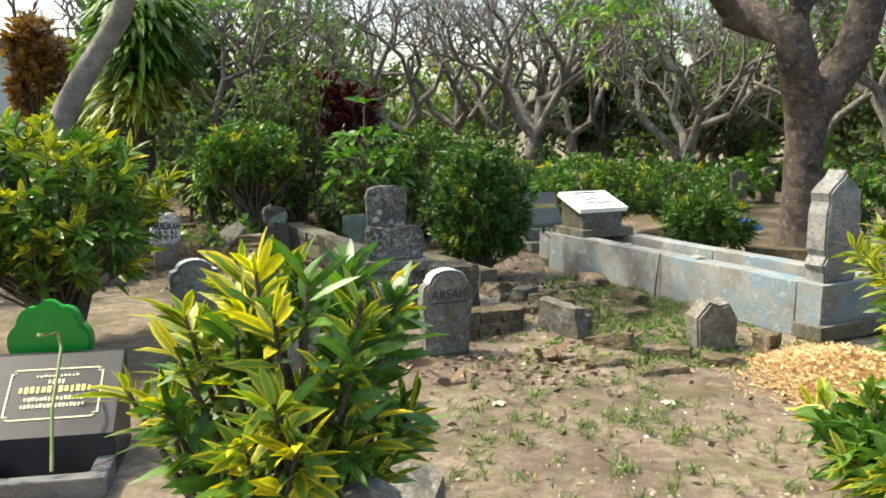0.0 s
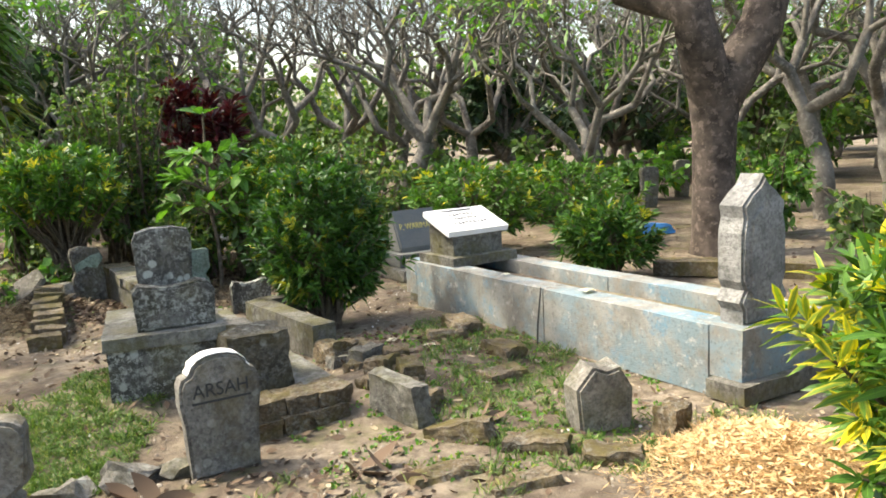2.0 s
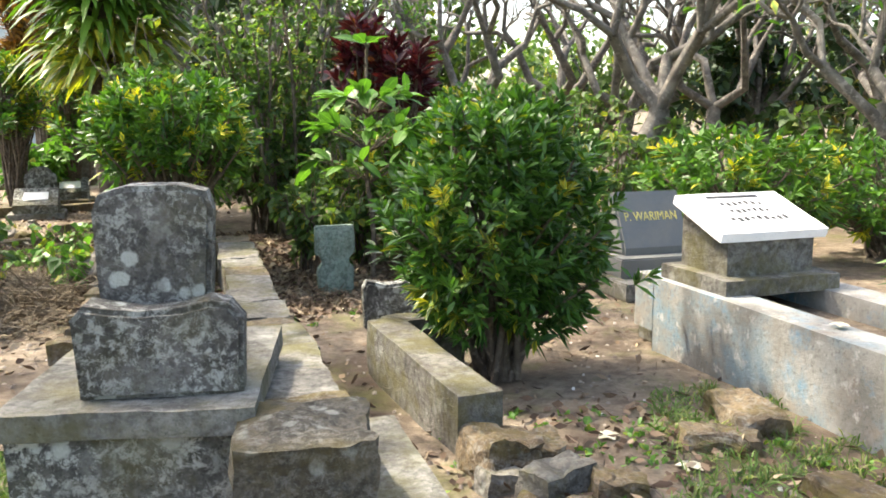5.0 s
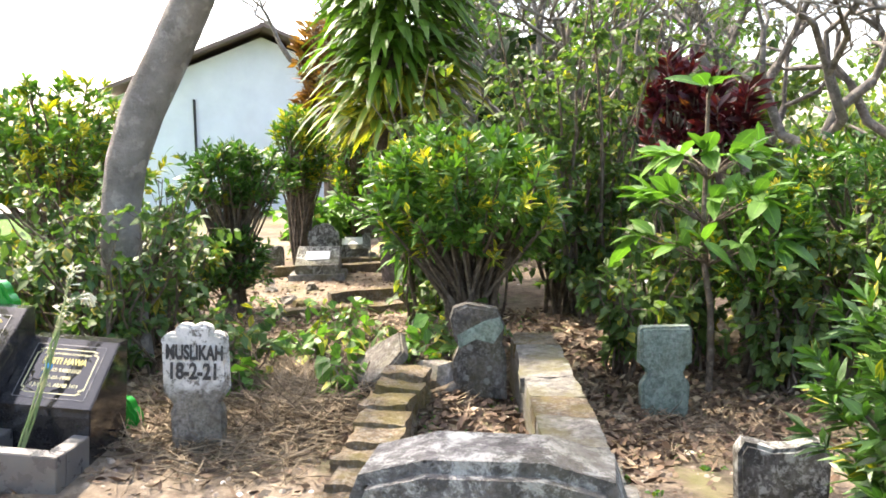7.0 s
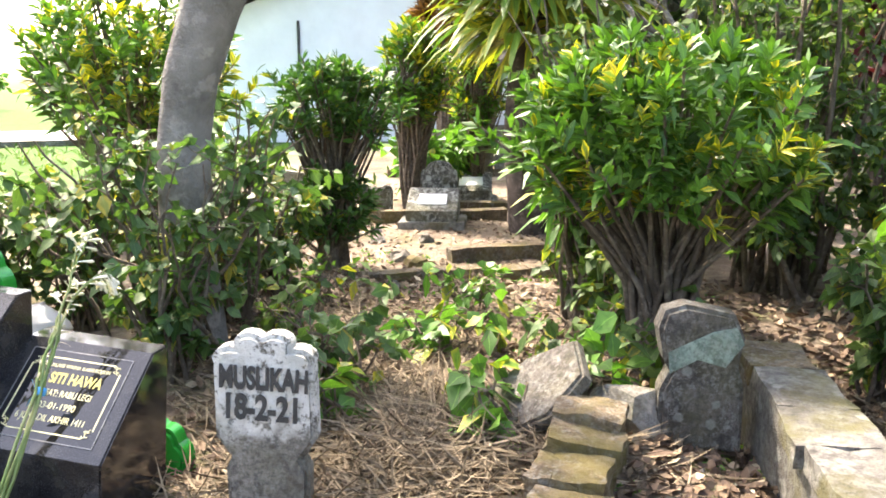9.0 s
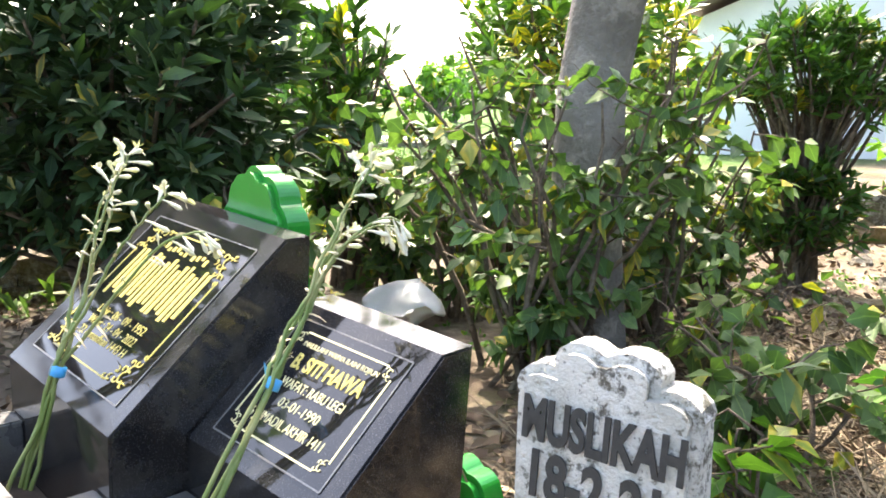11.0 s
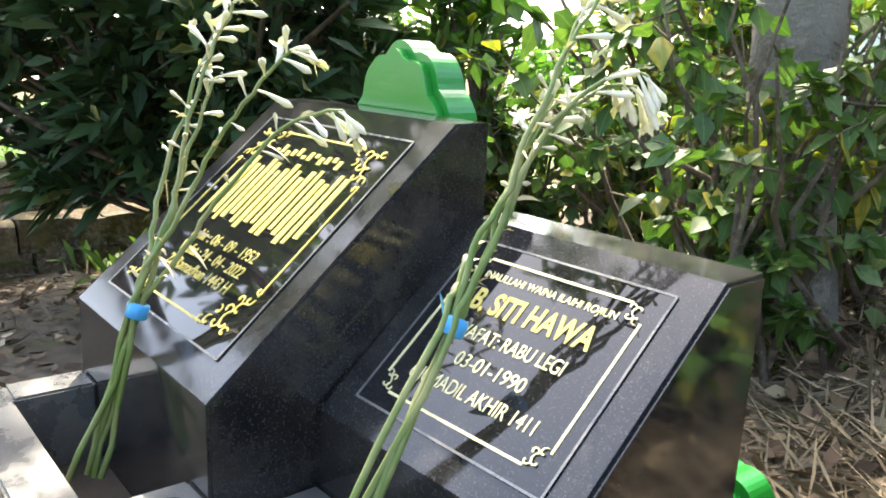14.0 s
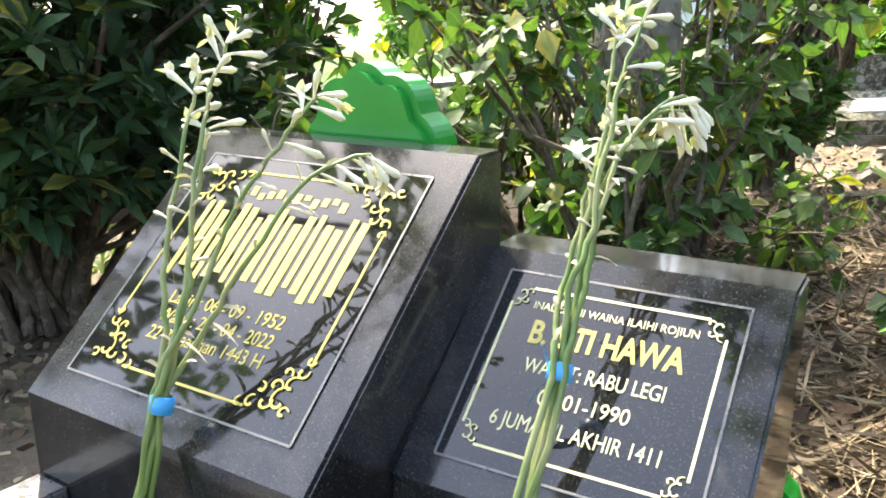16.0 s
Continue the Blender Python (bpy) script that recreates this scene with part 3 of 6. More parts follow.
# the tall two-piece stone on its block
BG = 15.0                                  # the block grave's own turn
bu, bv = Vector((math.cos(radians(BG)), math.sin(radians(BG)))), Vector((-math.sin(radians(BG)), math.cos(radians(BG))))
bc = Vector((-0.83, 7.30)) + bu * 0.36 + bv * 0.50
block = thing("grave_block", pose(bc.x, bc.y, 0.02, 0, 0, BG), "dark lichen-stained block grave with a concrete top", "grave")
part("body", block_bm(0.72, 0.94, 0.47, 0.02, 0.016, 0, 9, 2), DARKBLOCK, block)
part("top_slab", block_bm(0.77, 1.0, 0.085, 0.02, 0.010, 0, 14, 4, 0.472), SLAB, block, "grey concrete slab with mossy edge")
sidestone = tagged(part("side_block", block_bm(0.42, 0.42, 0.55, 0.02, 0.03, 0.03, 9, 9), MOSSBLOCK), "mossy crumbling block beside a grave", "block")
sidestone.matrix_world = pose(0.06, 7.46, 0.0, 0, 0, BG + 6)
q = Vector((-0.45, 7.60))
headstone("headstone", pose(q.x, q.y, 0.572, 0, 0, BG + 2), 0.53, 0.31, 0.15, "notched", LICHEN, "lower notched headstone spotted with lichen", 0.012, seed=3)
q2 = q + bv * 0.165 - bu * 0.04
headstone("headstone", pose(q2.x, q2.y, 0.574, 0, 0, BG + 2), 0.38, 0.66, 0.14, "keystone", LICHEN, "upper keystone-shaped headstone spotted with pale lichen", 0.012, seed=5)
# flat slab and mossy step before the block
step = tagged(part("stone_slab", block_bm(1.30, 0.27, 0.14, 0.02, 0.012, 0, 7, 7), SLAB), "flat grey concrete slab beside the block grave", "slab")
step.matrix_world = pose(0.24, 7.93, 0.02, 0, 0, 115)
moss = thing("mossy_step", pose(0.34, 7.05, 0.0, 0, 0, 29), "low step of mossy brown bricks", "step")
for i in range(3):
    for k in range(2):
        part("brick", block_bm(0.222, 0.30 - 0.03 * k, 0.115, 0.016, 0.022, 0, 4, i * 3.1 + k), MOSSBRICK, moss).matrix_local = pose(-0.24 + i * 0.225 + 0.04 * k, 0.02 * k + rng.normal(0, 0.012), 0.105 * k, rng.normal(0, 2), rng.normal(0, 2), rng.normal(0, 3))
upright = tagged(part("stone_slab", block_bm(0.50, 0.13, 0.30, 0.02, 0.022, 0.05, 6, 17), CONCRETE), "squared mossy slab set on edge in the bank", "slab")
upright.matrix_world = pose(1.02, 6.93, 0.0, 4, 0, -56)

# concrete kerb round the clipped croton
kerb = thing("concrete_kerb", pose(0.18, 8.98, -0.04), "stained concrete kerb round a croton, broken at one end", "kerb")
part("long_side", block_bm(1.38, 0.20, 0.35, 0.015, 0.014, 0, 7, 1), CONCRETE, kerb).matrix_local = pose(-0.05, 0.087, 0, 0, 0, 120)
part("broken_end", block_bm(0.42, 0.24, 0.24, 0.02, 0.05, 0.15, 8, 5), MOSSBRICK, kerb, "crumbling mossy kerb end").matrix_local = pose(0.385, -0.665, 0, 0, 6, 118)
part("short_side", block_bm(0.46, 0.17, 0.345, 0.015, 0.012, 0, 5, 2), CONCRETE, kerb).matrix_local = pose(-0.20, 0.80, 0, 0, 0, 24)

# the long blue tomb
COR = Vector((3.13, 6.80))
TOMB_L, TOMB_W, TG = 4.12, 0.95, 27.6
TU, TV = Vector((math.cos(radians(TG)), math.sin(radians(TG)))), Vector((-math.sin(radians(TG)), math.cos(radians(TG))))
tomb = thing("long_tomb", pose(COR.x, COR.y, 0.02, 0, 0, TG), "long concrete tomb with worn blue paint", "tomb")


def tomb_block(name, x0, x1, y0, y1, z0, z1, mat, label="", amp=0.006, cuts=6):
    ob = part(name, block_bm(x1 - x0, y1 - y0, z1 - z0, 0.012, amp, 0, cuts, x0 + y0), mat, tomb, label)
    ob.matrix_local = pose((x0 + x1) / 2, (y0 + y1) / 2, z0)
    return ob


tomb_block("plinth", -0.08, TOMB_W + 0.10, -0.10, 0.20, 0.0, 0.12, CONCRETE, "rough concrete foot")
tomb_block("plinth", 0.10, TOMB_W + 0.10, 0.21, TOMB_L + 0.1, 0.0, 0.11, CONCRETE, "rough concrete foot")
for y0, y1 in ((0.24, 1.90), (1.915, TOMB_L - 0.2)):
    tomb_block("side_wall", 0.0, 0.23, y0, y1, -0.02, 0.45, BLUE)
    tomb_block("side_wall", TOMB_W - 0.23, TOMB_W, y0, y1, 0.12, 0.45, BLUE)
tomb_block("end_wall", 0.0, TOMB_W, -0.02, 0.236, 0.12, 0.455, BLUE)
tomb_block("end_wall", 0.0, TOMB_W, TOMB_L - 0.196, TOMB_L, 0.12, 0.452, BLUE)
tomb_block("fill", 0.235, TOMB_W - 0.235, 0.24, TOMB_L - 0.2, 0.14, 0.32, EARTH, "bare earth filling")
q = COR + TU * 0.31 + TV * 0.15
fl = headstone("headstone", pose(q.x, q.y, 0.47, 0, 0, TG), 0.47, 0.95, 0.21, "flame", MARBLE, "grey scalloped headstone with a pointed top on the blue tomb", 0.004)
part("panel", prism_bm([(x * 0.72, 0.12 + z * 0.74) for x, z in stone_outline(0.46, 0.92, "flame")], 0.02, 0.006), MARBLE, fl).location = (0, -0.108, 0)
# white tablet on its plinth
ped = thing("tablet_pedestal", pose(*(COR + TU * 0.44 + TV * 3.62), 0.465, 0, 0, TG), "concrete pedestal with a sloping white tablet on the blue tomb", "memorial")
part("step", block_bm(0.76, 0.62, 0.09, 0.012, 0.006, 0, 4, 3), CONCRETE, ped)
part("body", side_bm([(-0.19, 0.09), (0.24, 0.09), (0.24, 0.44), (-0.19, 0.295)], 0.58, 0.01), CONCRETE, ped)
tab = part("tablet", block_bm(0.71, 0.50, 0.055, 0.01, 0.004, 0, 4, 6), TABLET, ped, "white painted tablet")
tab.matrix_local = pose(0, 0.025, 0.372, 20, 0, 0)
part("line", bars_bm([(0, 0.19, 0.36, 0.028)]), INK, tab).location = (0, 0, 0.058)
for yy, ww in ((0.10, 0.30), (0.01, 0.28), (-0.09, 0.40)):
    n = 7 if ww < 0.35 else 9
    part("writing", bars_bm([(-ww / 2 + ww * (i + 0.5) / n, yy + 0.008 * math.sin(i * 5), ww / n * 0.62, 0.045 if (i * 7) % 3 else 0.03) for i in range(n)]), INK, tab).location = (0, 0, 0.058)


# ---------------------------------------------------------------- sloping granite graves
def granite_grave(m, w, front, back, depth, top, mat, label, rim_z, rim_d, group):
    """A sloping plaque block with a planter before it. Its front left foot is the origin."""
    g = thing("granite_grave", m, label, "grave", group)
    body = part("plaque_block", side_bm([(0, 0), (depth + top, 0), (depth + top, back), (depth, back), (0, front)], w, 0.006), mat, g)
    body.location = (w / 2, 0, 0)
    if mat is GRANITE:
        body.data.materials[0] = GRANITE_HONED
    for x, y, a, b in ((0.045, -rim_d / 2, 0.09, rim_d), (w - 0.045, -rim_d / 2, 0.09, rim_d), (w / 2, -rim_d - 0.045, w, 0.09)):
        part("planter_rim", block_bm(a, b, rim_z, 0.005), GRANITE_EDGE, g).location = (x, y, 0)
    part("planter_soil", block_bm(w - 0.19, rim_d, rim_z - 0.16, 0.005, 0.01, 0, 4), SOIL, g).location = (w / 2, -rim_d / 2, 0)
    slope = math.degrees(math.atan2(back - front, depth))
    length = math.hypot(depth, back - front)
    face = Matrix.Translation((w / 2, depth / 2, (front + back) / 2)) @ pose(0, 0, 0.0035, slope)
    # origin of the face: the middle of the slope, x across, y up the slope
    return g, face, length


PLAIN_CURLS = ((0, 0, 0.8, 0.5, 4.5), (-0.45, 0.1, 0.5, 3.6, -4.0), (0.1, -0.45, 0.5, 1.1, 4.0), (-0.35, -0.35, 0.45, 2.0, 4.6))
RICH_CURLS = PLAIN_CURLS + ((-0.85, 0.22, 0.4, 0.4, 4.6), (0.22, -0.85, 0.4, 4.2, -4.6), (-0.75, -0.2, 0.34, 2.4, -4.2), (-0.2, -0.75, 0.34, 2.4, 4.2), (0.25, 0.25, 0.35, 0.8, 5.0), (-1.2, 0.3, 0.3, 0.2, 4.4), (0.3, -1.2, 0.3, 4.4, -4.4))


def border(g, face, w, h, mat, corner, line=0.006, inset=0.06, curls=PLAIN_CURLS):
    x, y = w / 2, h / 2
    bars = [(0, y, w - 2 * inset, line), (0, -y, w - 2 * inset, line), (-x, 0, line, h - 2 * inset), (x, 0, line, h - 2 * inset)]
    part("gilt_border", bars_bm(bars), mat, g, "gilt border line").matrix_local = face
    for sx in (-1, 1):
        for sy in (-1, 1):
            o = part("corner_ornament", scroll_bm(corner, curls), mat, g, "gilt scroll")
            o.matrix_local = face @ Matrix.Translation((sx * (x - corner * 0.35), sy * (y - corner * 0.35), 0.001)) @ Matrix.Diagonal((sx, sy, 1, 1))


def rim_line(g, face, w, h):
    x, y = w / 2, h / 2
    part("polished_panel", block_bm(w, h, 0.003, 0), GRANITE, g, "mirror-polished black panel").matrix_local = face @ Matrix.Translation((0, 0, -0.0036))
    part("cut_line", bars_bm([(0, y, w, 0.004), (0, -y, w, 0.004), (-x, 0, 0.004, h), (x, 0, 0.004, h)], 0.001), GRANITE_EDGE, g).matrix_local = face


TURN_A = 21.0
gA, fA, lA = granite_grave(pose(-4.788, 9.076, -0.01, 0, 0, 20.5) @ pose(0, 0, 0, 0, 3.8), 0.663, 0.452, 0.861, 0.465, 0.075, GRANITE, "tall polished black granite grave with a gilt sloping plaque", 0.29, 0.155, "black granite graves")
rim_line(gA, fA, 0.53, 0.50)
border(gA, fA, 0.46, 0.43, GOLD, 0.062, 0.0045, 0.085, RICH_CURLS)
band = []
for i in range(17):
    x = -0.185 + i * 0.0232
    hh = 0.17 - 0.03 * abs(math.sin(i * 2.3))
    band.append((x, 0.055 + 0.012 * math.sin(i * 1.7), 0.0165 if i % 3 else 0.012, hh))
for b in band:
    part("script_stroke", bars_bm([b]), GOLD, gA, "gilt script stroke").matrix_local = fA
for i in range(12):
    part("script_mark", bars_bm([(-0.12 + i * 0.022, 0.168 + 0.006 * math.sin(i * 2.1), 0.014, 0.006 + 0.016 * abs(math.sin(i * 1.3)))]), GOLD, gA, "gilt unreadable script").matrix_local = fA
for txt, yy, ww in (("Lahir : 06 - 09 - 1952", -0.072, 0.27), ("Wafat : 24 - 04 - 2022", -0.108, 0.27), ("22 Ramadhan 1443 H", -0.144, 0.27)):
    o = text_part(txt, 0.036, GOLD, gA, (0, 0, 0), (0, 0, 0), "gilt lettering", 0.001, ww)
    o.matrix_local = fA @ pose(0, yy, 0)

gB, fB, lB = granite_grave(pose(-4.232, 9.484, -0.01, 0, 0, 23.0) @ pose(0, 0, 0, 0, 4.4), 0.516, 0.36, 0.65, 0.33, 0.10, GRANITE, "low polished black granite grave with a lettered sloping plaque", 0.22, 0.24, "black granite graves")
rim_line(gB, fB, 0.40, 0.345)
border(gB, fB, 0.35, 0.285, CREAM, 0.034, 0.0045, 0.03)
for txt, yy, sz, ww, mat, bold in (("INALILLAHI WAINA ILAIHI ROJIUN", 0.112, 0.020, 0.27, CREAM, 0), ("B. SITI HAWA", 0.062, 0.058, 0.25, GOLD, 0.0016), ("WAFAT: RABU LEGI", 0.004, 0.036, 0.225, CREAM, 0), ("03-01-1990", -0.044, 0.036, 0.145, CREAM, 0), ("6 JUMADIL AKHIR 1411", -0.092, 0.036, 0.265, CREAM, 0)):
    o = text_part(txt, sz, mat, gB, (0, 0, 0), (0, 0, 0), "gilt lettering", 0.001, ww, 0, bold)
    o.matrix_local = fB @ pose(0, yy, 0)

gC, fC, lC = granite_grave(pose(-2.34, 3.98, -0.02, 0, 0, 12), 0.66, 0.25, 0.56, 0.46, 0.05, GRANITE_GREY, "dark grey granite grave with a bordered sloping plaque", 0.13, 0.20, "black granite graves")
border(gC, fC, 0.46, 0.33, CREAM, 0.03, 0.008, 0.02)
for yy, ww, hh, n in ((0.118, 0.22, 0.012, 11), (0.078, 0.09, 0.030, 4), (0.026, 0.37, 0.046, 13), (-0.036, 0.30, 0.024, 15), (-0.082, 0.32, 0.024, 17)):
    part("writing", bars_bm([(-ww / 2 + ww * (i + 0.5) / n, yy + 0.002 * math.sin(i * 4), ww / n * (0.72 if i % 3 else 0.5), hh * (1.0 if i % 4 else 0.8)) for i in range(n)]), GOLD if hh > 0.04 else CREAM, gC, "unreadable pale lettering").matrix_local = fC

# green painted boards behind the granite graves
headstone("green_headboard", pose(-4.635, 9.785, 0, 0, 0, TURN_A), 0.345, 0.955, 0.105, "dome", GREEN, "gloss green painted headboard with a stepped round top", 0.002, "green headboards")
headstone("green_headboard", pose(-4.09, 10.18, 0, 0, 0, TURN_A), 0.30, 0.22, 0.10, "dome", GREEN, "small gloss green painted board behind a black grave", 0.002, "green headboards")
cm = pose(-2.34, 3.98, 0, 0, 0, 12) @ pose(0.24, 0.62, 0)
headstone("green_headboard", cm, 0.47, 0.80, 0.10, "dome", GREEN, "green painted headboard behind a grey granite grave", 0.002, "green headboards")

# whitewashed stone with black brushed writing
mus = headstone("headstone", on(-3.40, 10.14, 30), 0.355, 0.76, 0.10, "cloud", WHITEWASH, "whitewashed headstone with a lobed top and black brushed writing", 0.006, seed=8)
text_part("MUSLIKAH", 0.112, INK, mus, (0.006, -0.056, 0.568), (radians(90), radians(3), 0), "black brushed name", 0.002, 0.31, 0, 0.0042)
text_part("18-2-21", 0.125, INK, mus, (-0.005, -0.056, 0.462), (radians(90), radians(3), 0), "black brushed date", 0.002, 0.25, 0, 0.0042)
gs = headstone("headstone", on(-2.33, 11.55, 30), 0.36, 0.62, 0.14, "gs", DULLSTONE, "worn grey headstone with a greenish lopsided head", 0.014, seed=11)
part("lime_crust", prism_bm([(-0.13, 0.34), (-0.02, 0.40), (0.09, 0.37), (0.16, 0.47), (0.13, 0.54), (0.04, 0.52), (-0.06, 0.47), (-0.14, 0.43)], 0.012, 0.003, 0.004, 2), GREYGREEN, gs, "pale greenish crust").location = (0, -0.074, 0)
headstone("headstone", on(-1.33, 12.42, 30), 0.36, 0.64, 0.10, "vase", GREYGREEN, "grey-green painted headstone with a drawn-in waist", 0.004, seed=12)
headstone("headstone", on(-0.42, 10.75, 24), 0.42, 0.34, 0.12, "notched", DARKBLOCK, "low dark headstone streaked with lichen", 0.006, seed=13)
headstone("headstone", on(2.18, 6.62, 10), 0.36, 0.40, 0.22, "hexagon", ROCK, "small six-sided grey marker stone with a black face", 0.012, seed=14)
headstone("headstone", on(-1.05, 5.80, 12), 0.58, 0.62, 0.16, "cloud", ARSAH_M, "brown weathered headstone with a scalloped top", 0.012, seed=15)
headstone("headstone", on(-0.19, 1.90, 8), 0.30, 0.94, 0.12, "round_shoulder", ROCK, "grey headstone with a round top beside a croton", 0.012, seed=19)
broken = part("broken_slab", prism_bm([(-0.29, -0.18), (0.12, -0.22), (0.31, -0.08), (0.28, 0.16), (0.02, 0.23), (-0.24, 0.16), (-0.33, 0.0)], 0.07, 0.014, 0.014, 4), DULLSTONE)
broken.matrix_world = pose(-2.94, 11.20, 0.25, 0, 0, 12) @ pose(0, 0, 0, 0, -36, 0) @ pose(0, 0, 0, -62)
tagged(broken, "broken pale slab leaning on rubble", "slab")
ws = headstone("headstone", on(-2.16, 7.12, 30), 0.42, 0.62, 0.10, "round_shoulder", SLAB, "pale grey headstone with its sunlit edges put in white", 0.006, seed=16)
# the sun on its edges, laid on as white
highlight_white(ws, 0.42, 0.62, "round_shoulder", 0.045, 0.30, "white strip for the sunlit stone edge")

# low wall of flat stones
WA, WB = Vector((-2.25, 12.25)), Vector((0.05, 7.62))
wall = thing("low_stone_wall", pose(WB.x, WB.y, -0.05, 0, 0, math.degrees(math.atan2(*(WA - WB).yx))), "low mossy wall capped with flat worn stones", "wall")
wl = (WA - WB).length
part("core", block_bm(wl, 0.24, 0.36, 0.02, 0.03, 0, 12, 21), CONCRETE, wall).location = (wl / 2, 0, 0)
x = 0.0
i = 0
while x < wl - 0.1:
    l = 0.30 + 0.22 * rng.random()
    part("capstone", block_bm(l - 0.006, 0.28 + 0.02 * rng.random(), 0.09, 0.02, 0.012, 0, 5, i * 2.7), CONCRETE if i % 4 else MOSSBRICK, wall).matrix_local = pose(x + l / 2, rng.normal(0, 0.015), 0.33 + 0.004 * rng.random() + 0.11 * max(0.0, 1 - x / 1.6), rng.normal(0, 0.6), rng.normal(0, 0.6), rng.normal(0, 1.5))
    x += l
    i += 1

# row of mossy bricks and broken rubble
row = thing("brick_border", pose(-2.62, 11.12, 0, 0, 0, -71), "row of mossy yellow-brown bricks edging a grave", "border")
for i in range(8):
    top_z = 0.33 - 0.030 * i
    for k in range(2):
        part("brick", block_bm(0.205, 0.27, 0.15, 0.016, 0.016, 0, 5, 31 + i + 9 * k), MOSSBRICK, row).matrix_local = pose(0.05 + i * 0.215, rng.normal(0, 0.015), top_z - 0.15 - 0.155 * k, rng.normal(0, 3), rng.normal(0, 3), rng.normal(0, 4))
for x, y, w, d, h, rz, label, mat in (
        (-2.56, 11.45, 0.30, 0.22, 0.22, 0, "grey rubble stone beside bricks", ROCK), (-0.24, 3.75, 0.5, 0.4, 0.2, 10, "rounded grey boulder at the foot of a croton", ROCK),
        (2.55, 6.42, 0.20, 0.16, 0.24, 40, "broken brown stone with a pale edge", MOSSBRICK), (-0.75, 6.22, 0.28, 0.16, 0.12, 20, "edging stone beside a headstone", ROCK), (-0.47, 6.30, 0.30, 0.17, 0.13, 25, "edging stone beside a headstone", ROCK),
        (-0.22, 6.40, 0.22, 0.14, 0.10, 15, "edging stone beside a headstone", ROCK), (0.92, 7.62, 0.34, 0.22, 0.20, 60, "mossy brown rubble stone on the earth", MOSSBRICK),
        (0.80, 8.02, 0.36, 0.20, 0.24, 50, "broken pale kerb stone among rubble", CONCRETE), (1.02, 8.02, 0.26, 0.2, 0.18, 10, "mossy brown rubble stone on the earth", MOSSBRICK), (0.70, 8.40, 0.3, 0.26, 0.20, 20, "mossy brown rubble stone on the earth", MOSSBRICK), (1.06, 7.28, 0.22, 0.2, 0.14, 0, "mossy brown rubble stone on the earth", MOSSBRICK),
        (0.62, 8.12, 0.30, 0.20, 0.16, 25, "flat pale broken stone among rubble", CONCRETE), (0.72, 7.86, 0.28, 0.16, 0.13, 70, "flat mossy brick among rubble", MOSSBRICK), (0.93, 7.80, 0.26, 0.15, 0.12, 15, "flat mossy brick among rubble", MOSSBRICK),
        (0.86, 7.45, 0.30, 0.17, 0.14, 40, "flat mossy brick among rubble", MOSSBRICK), (1.10, 7.52, 0.24, 0.16, 0.13, 100, "flat mossy brick among rubble", MOSSBRICK), (1.16, 7.05, 0.26, 0.18, 0.14, 60, "flat mossy brick among rubble", MOSSBRICK), (1.35, 6.55, 0.42, 0.22, 0.13, -25, "half-buried mossy stone in the bank", MOSSBRICK), (1.75, 6.32, 0.40, 0.22, 0.12, -20, "half-buried mossy stone in the bank", MOSSBRICK), (2.12, 6.12, 0.34, 0.2, 0.11, -15, "half-buried mossy stone in the bank", MOSSBRICK),
        (1.62, 8.95, 0.40, 0.24, 0.16, 110, "half-buried mossy stone in the earth", MOSSBRICK), (1.85, 8.15, 0.36, 0.22, 0.14, 120, "half-buried mossy stone in the earth", MOSSBRICK), (1.45, 8.6, 0.35, 0.25, 0.10, 0, "half-buried mossy stone in the earth", MOSSBRICK), (1.75, 7.6, 0.4, 0.22, 0.09, 30, "half-buried mossy stone in the earth", MOSSBRICK), (1.2, 6.1, 0.45, 0.2, 0.07, 20, "half-buried mossy stone in the earth", MOSSBRICK), (1.6, 5.9, 0.4, 0.2, 0.07, 10, "half-buried mossy stone in the earth", MOSSBRICK)):
    if 0.6 < x < 1.1 and y > 7:
        w, d, h = w * 0.78, d * 0.78, h * 0.72
    if mat is ROCK:
        bm = rock_bm(w * 1.05, d * 1.05, h * 1.35, x * 3 + y, 2, 0.34)
    else:
        bm = block_bm(w, d, h * 0.85, 0, 0.13 * min(w, d), 0.12, 6, x * 3 + y)
    ob = tagged(part("stone", bm, mat), label, "stone")
    ob.matrix_world = on(x, y, rz, -0.03) @ pose(0, 0, 0, rng.normal(0, 5), rng.normal(0, 5))

# dark lettered plaque beyond the tomb
war = thing("plaque_grave", on(1.50, 12.15, G), "dark sloping plaque grave on a tiled foot", "grave")
part("foot", block_bm(0.95, 0.75, 0.14, 0.012), SLAB, war)
part("ledge", block_bm(0.8, 0.5, 0.16, 0.012, 0, 0, 0, 0, 0.14), GRANITE_DULL, war).location = (0, 0.1, 0)
part("plaque", side_bm([(0.0, 0.30), (0.30, 0.30), (0.30, 0.78), (0.22, 0.80), (0.0, 0.36)], 0.62, 0.02), GRANITE_DULL, war)
text_part("P. WARIMAN", 0.11, GOLD, war, (0, 0.118, 0.60), (radians(63), 0, 0), "gilt name", 0.002, 0.48)


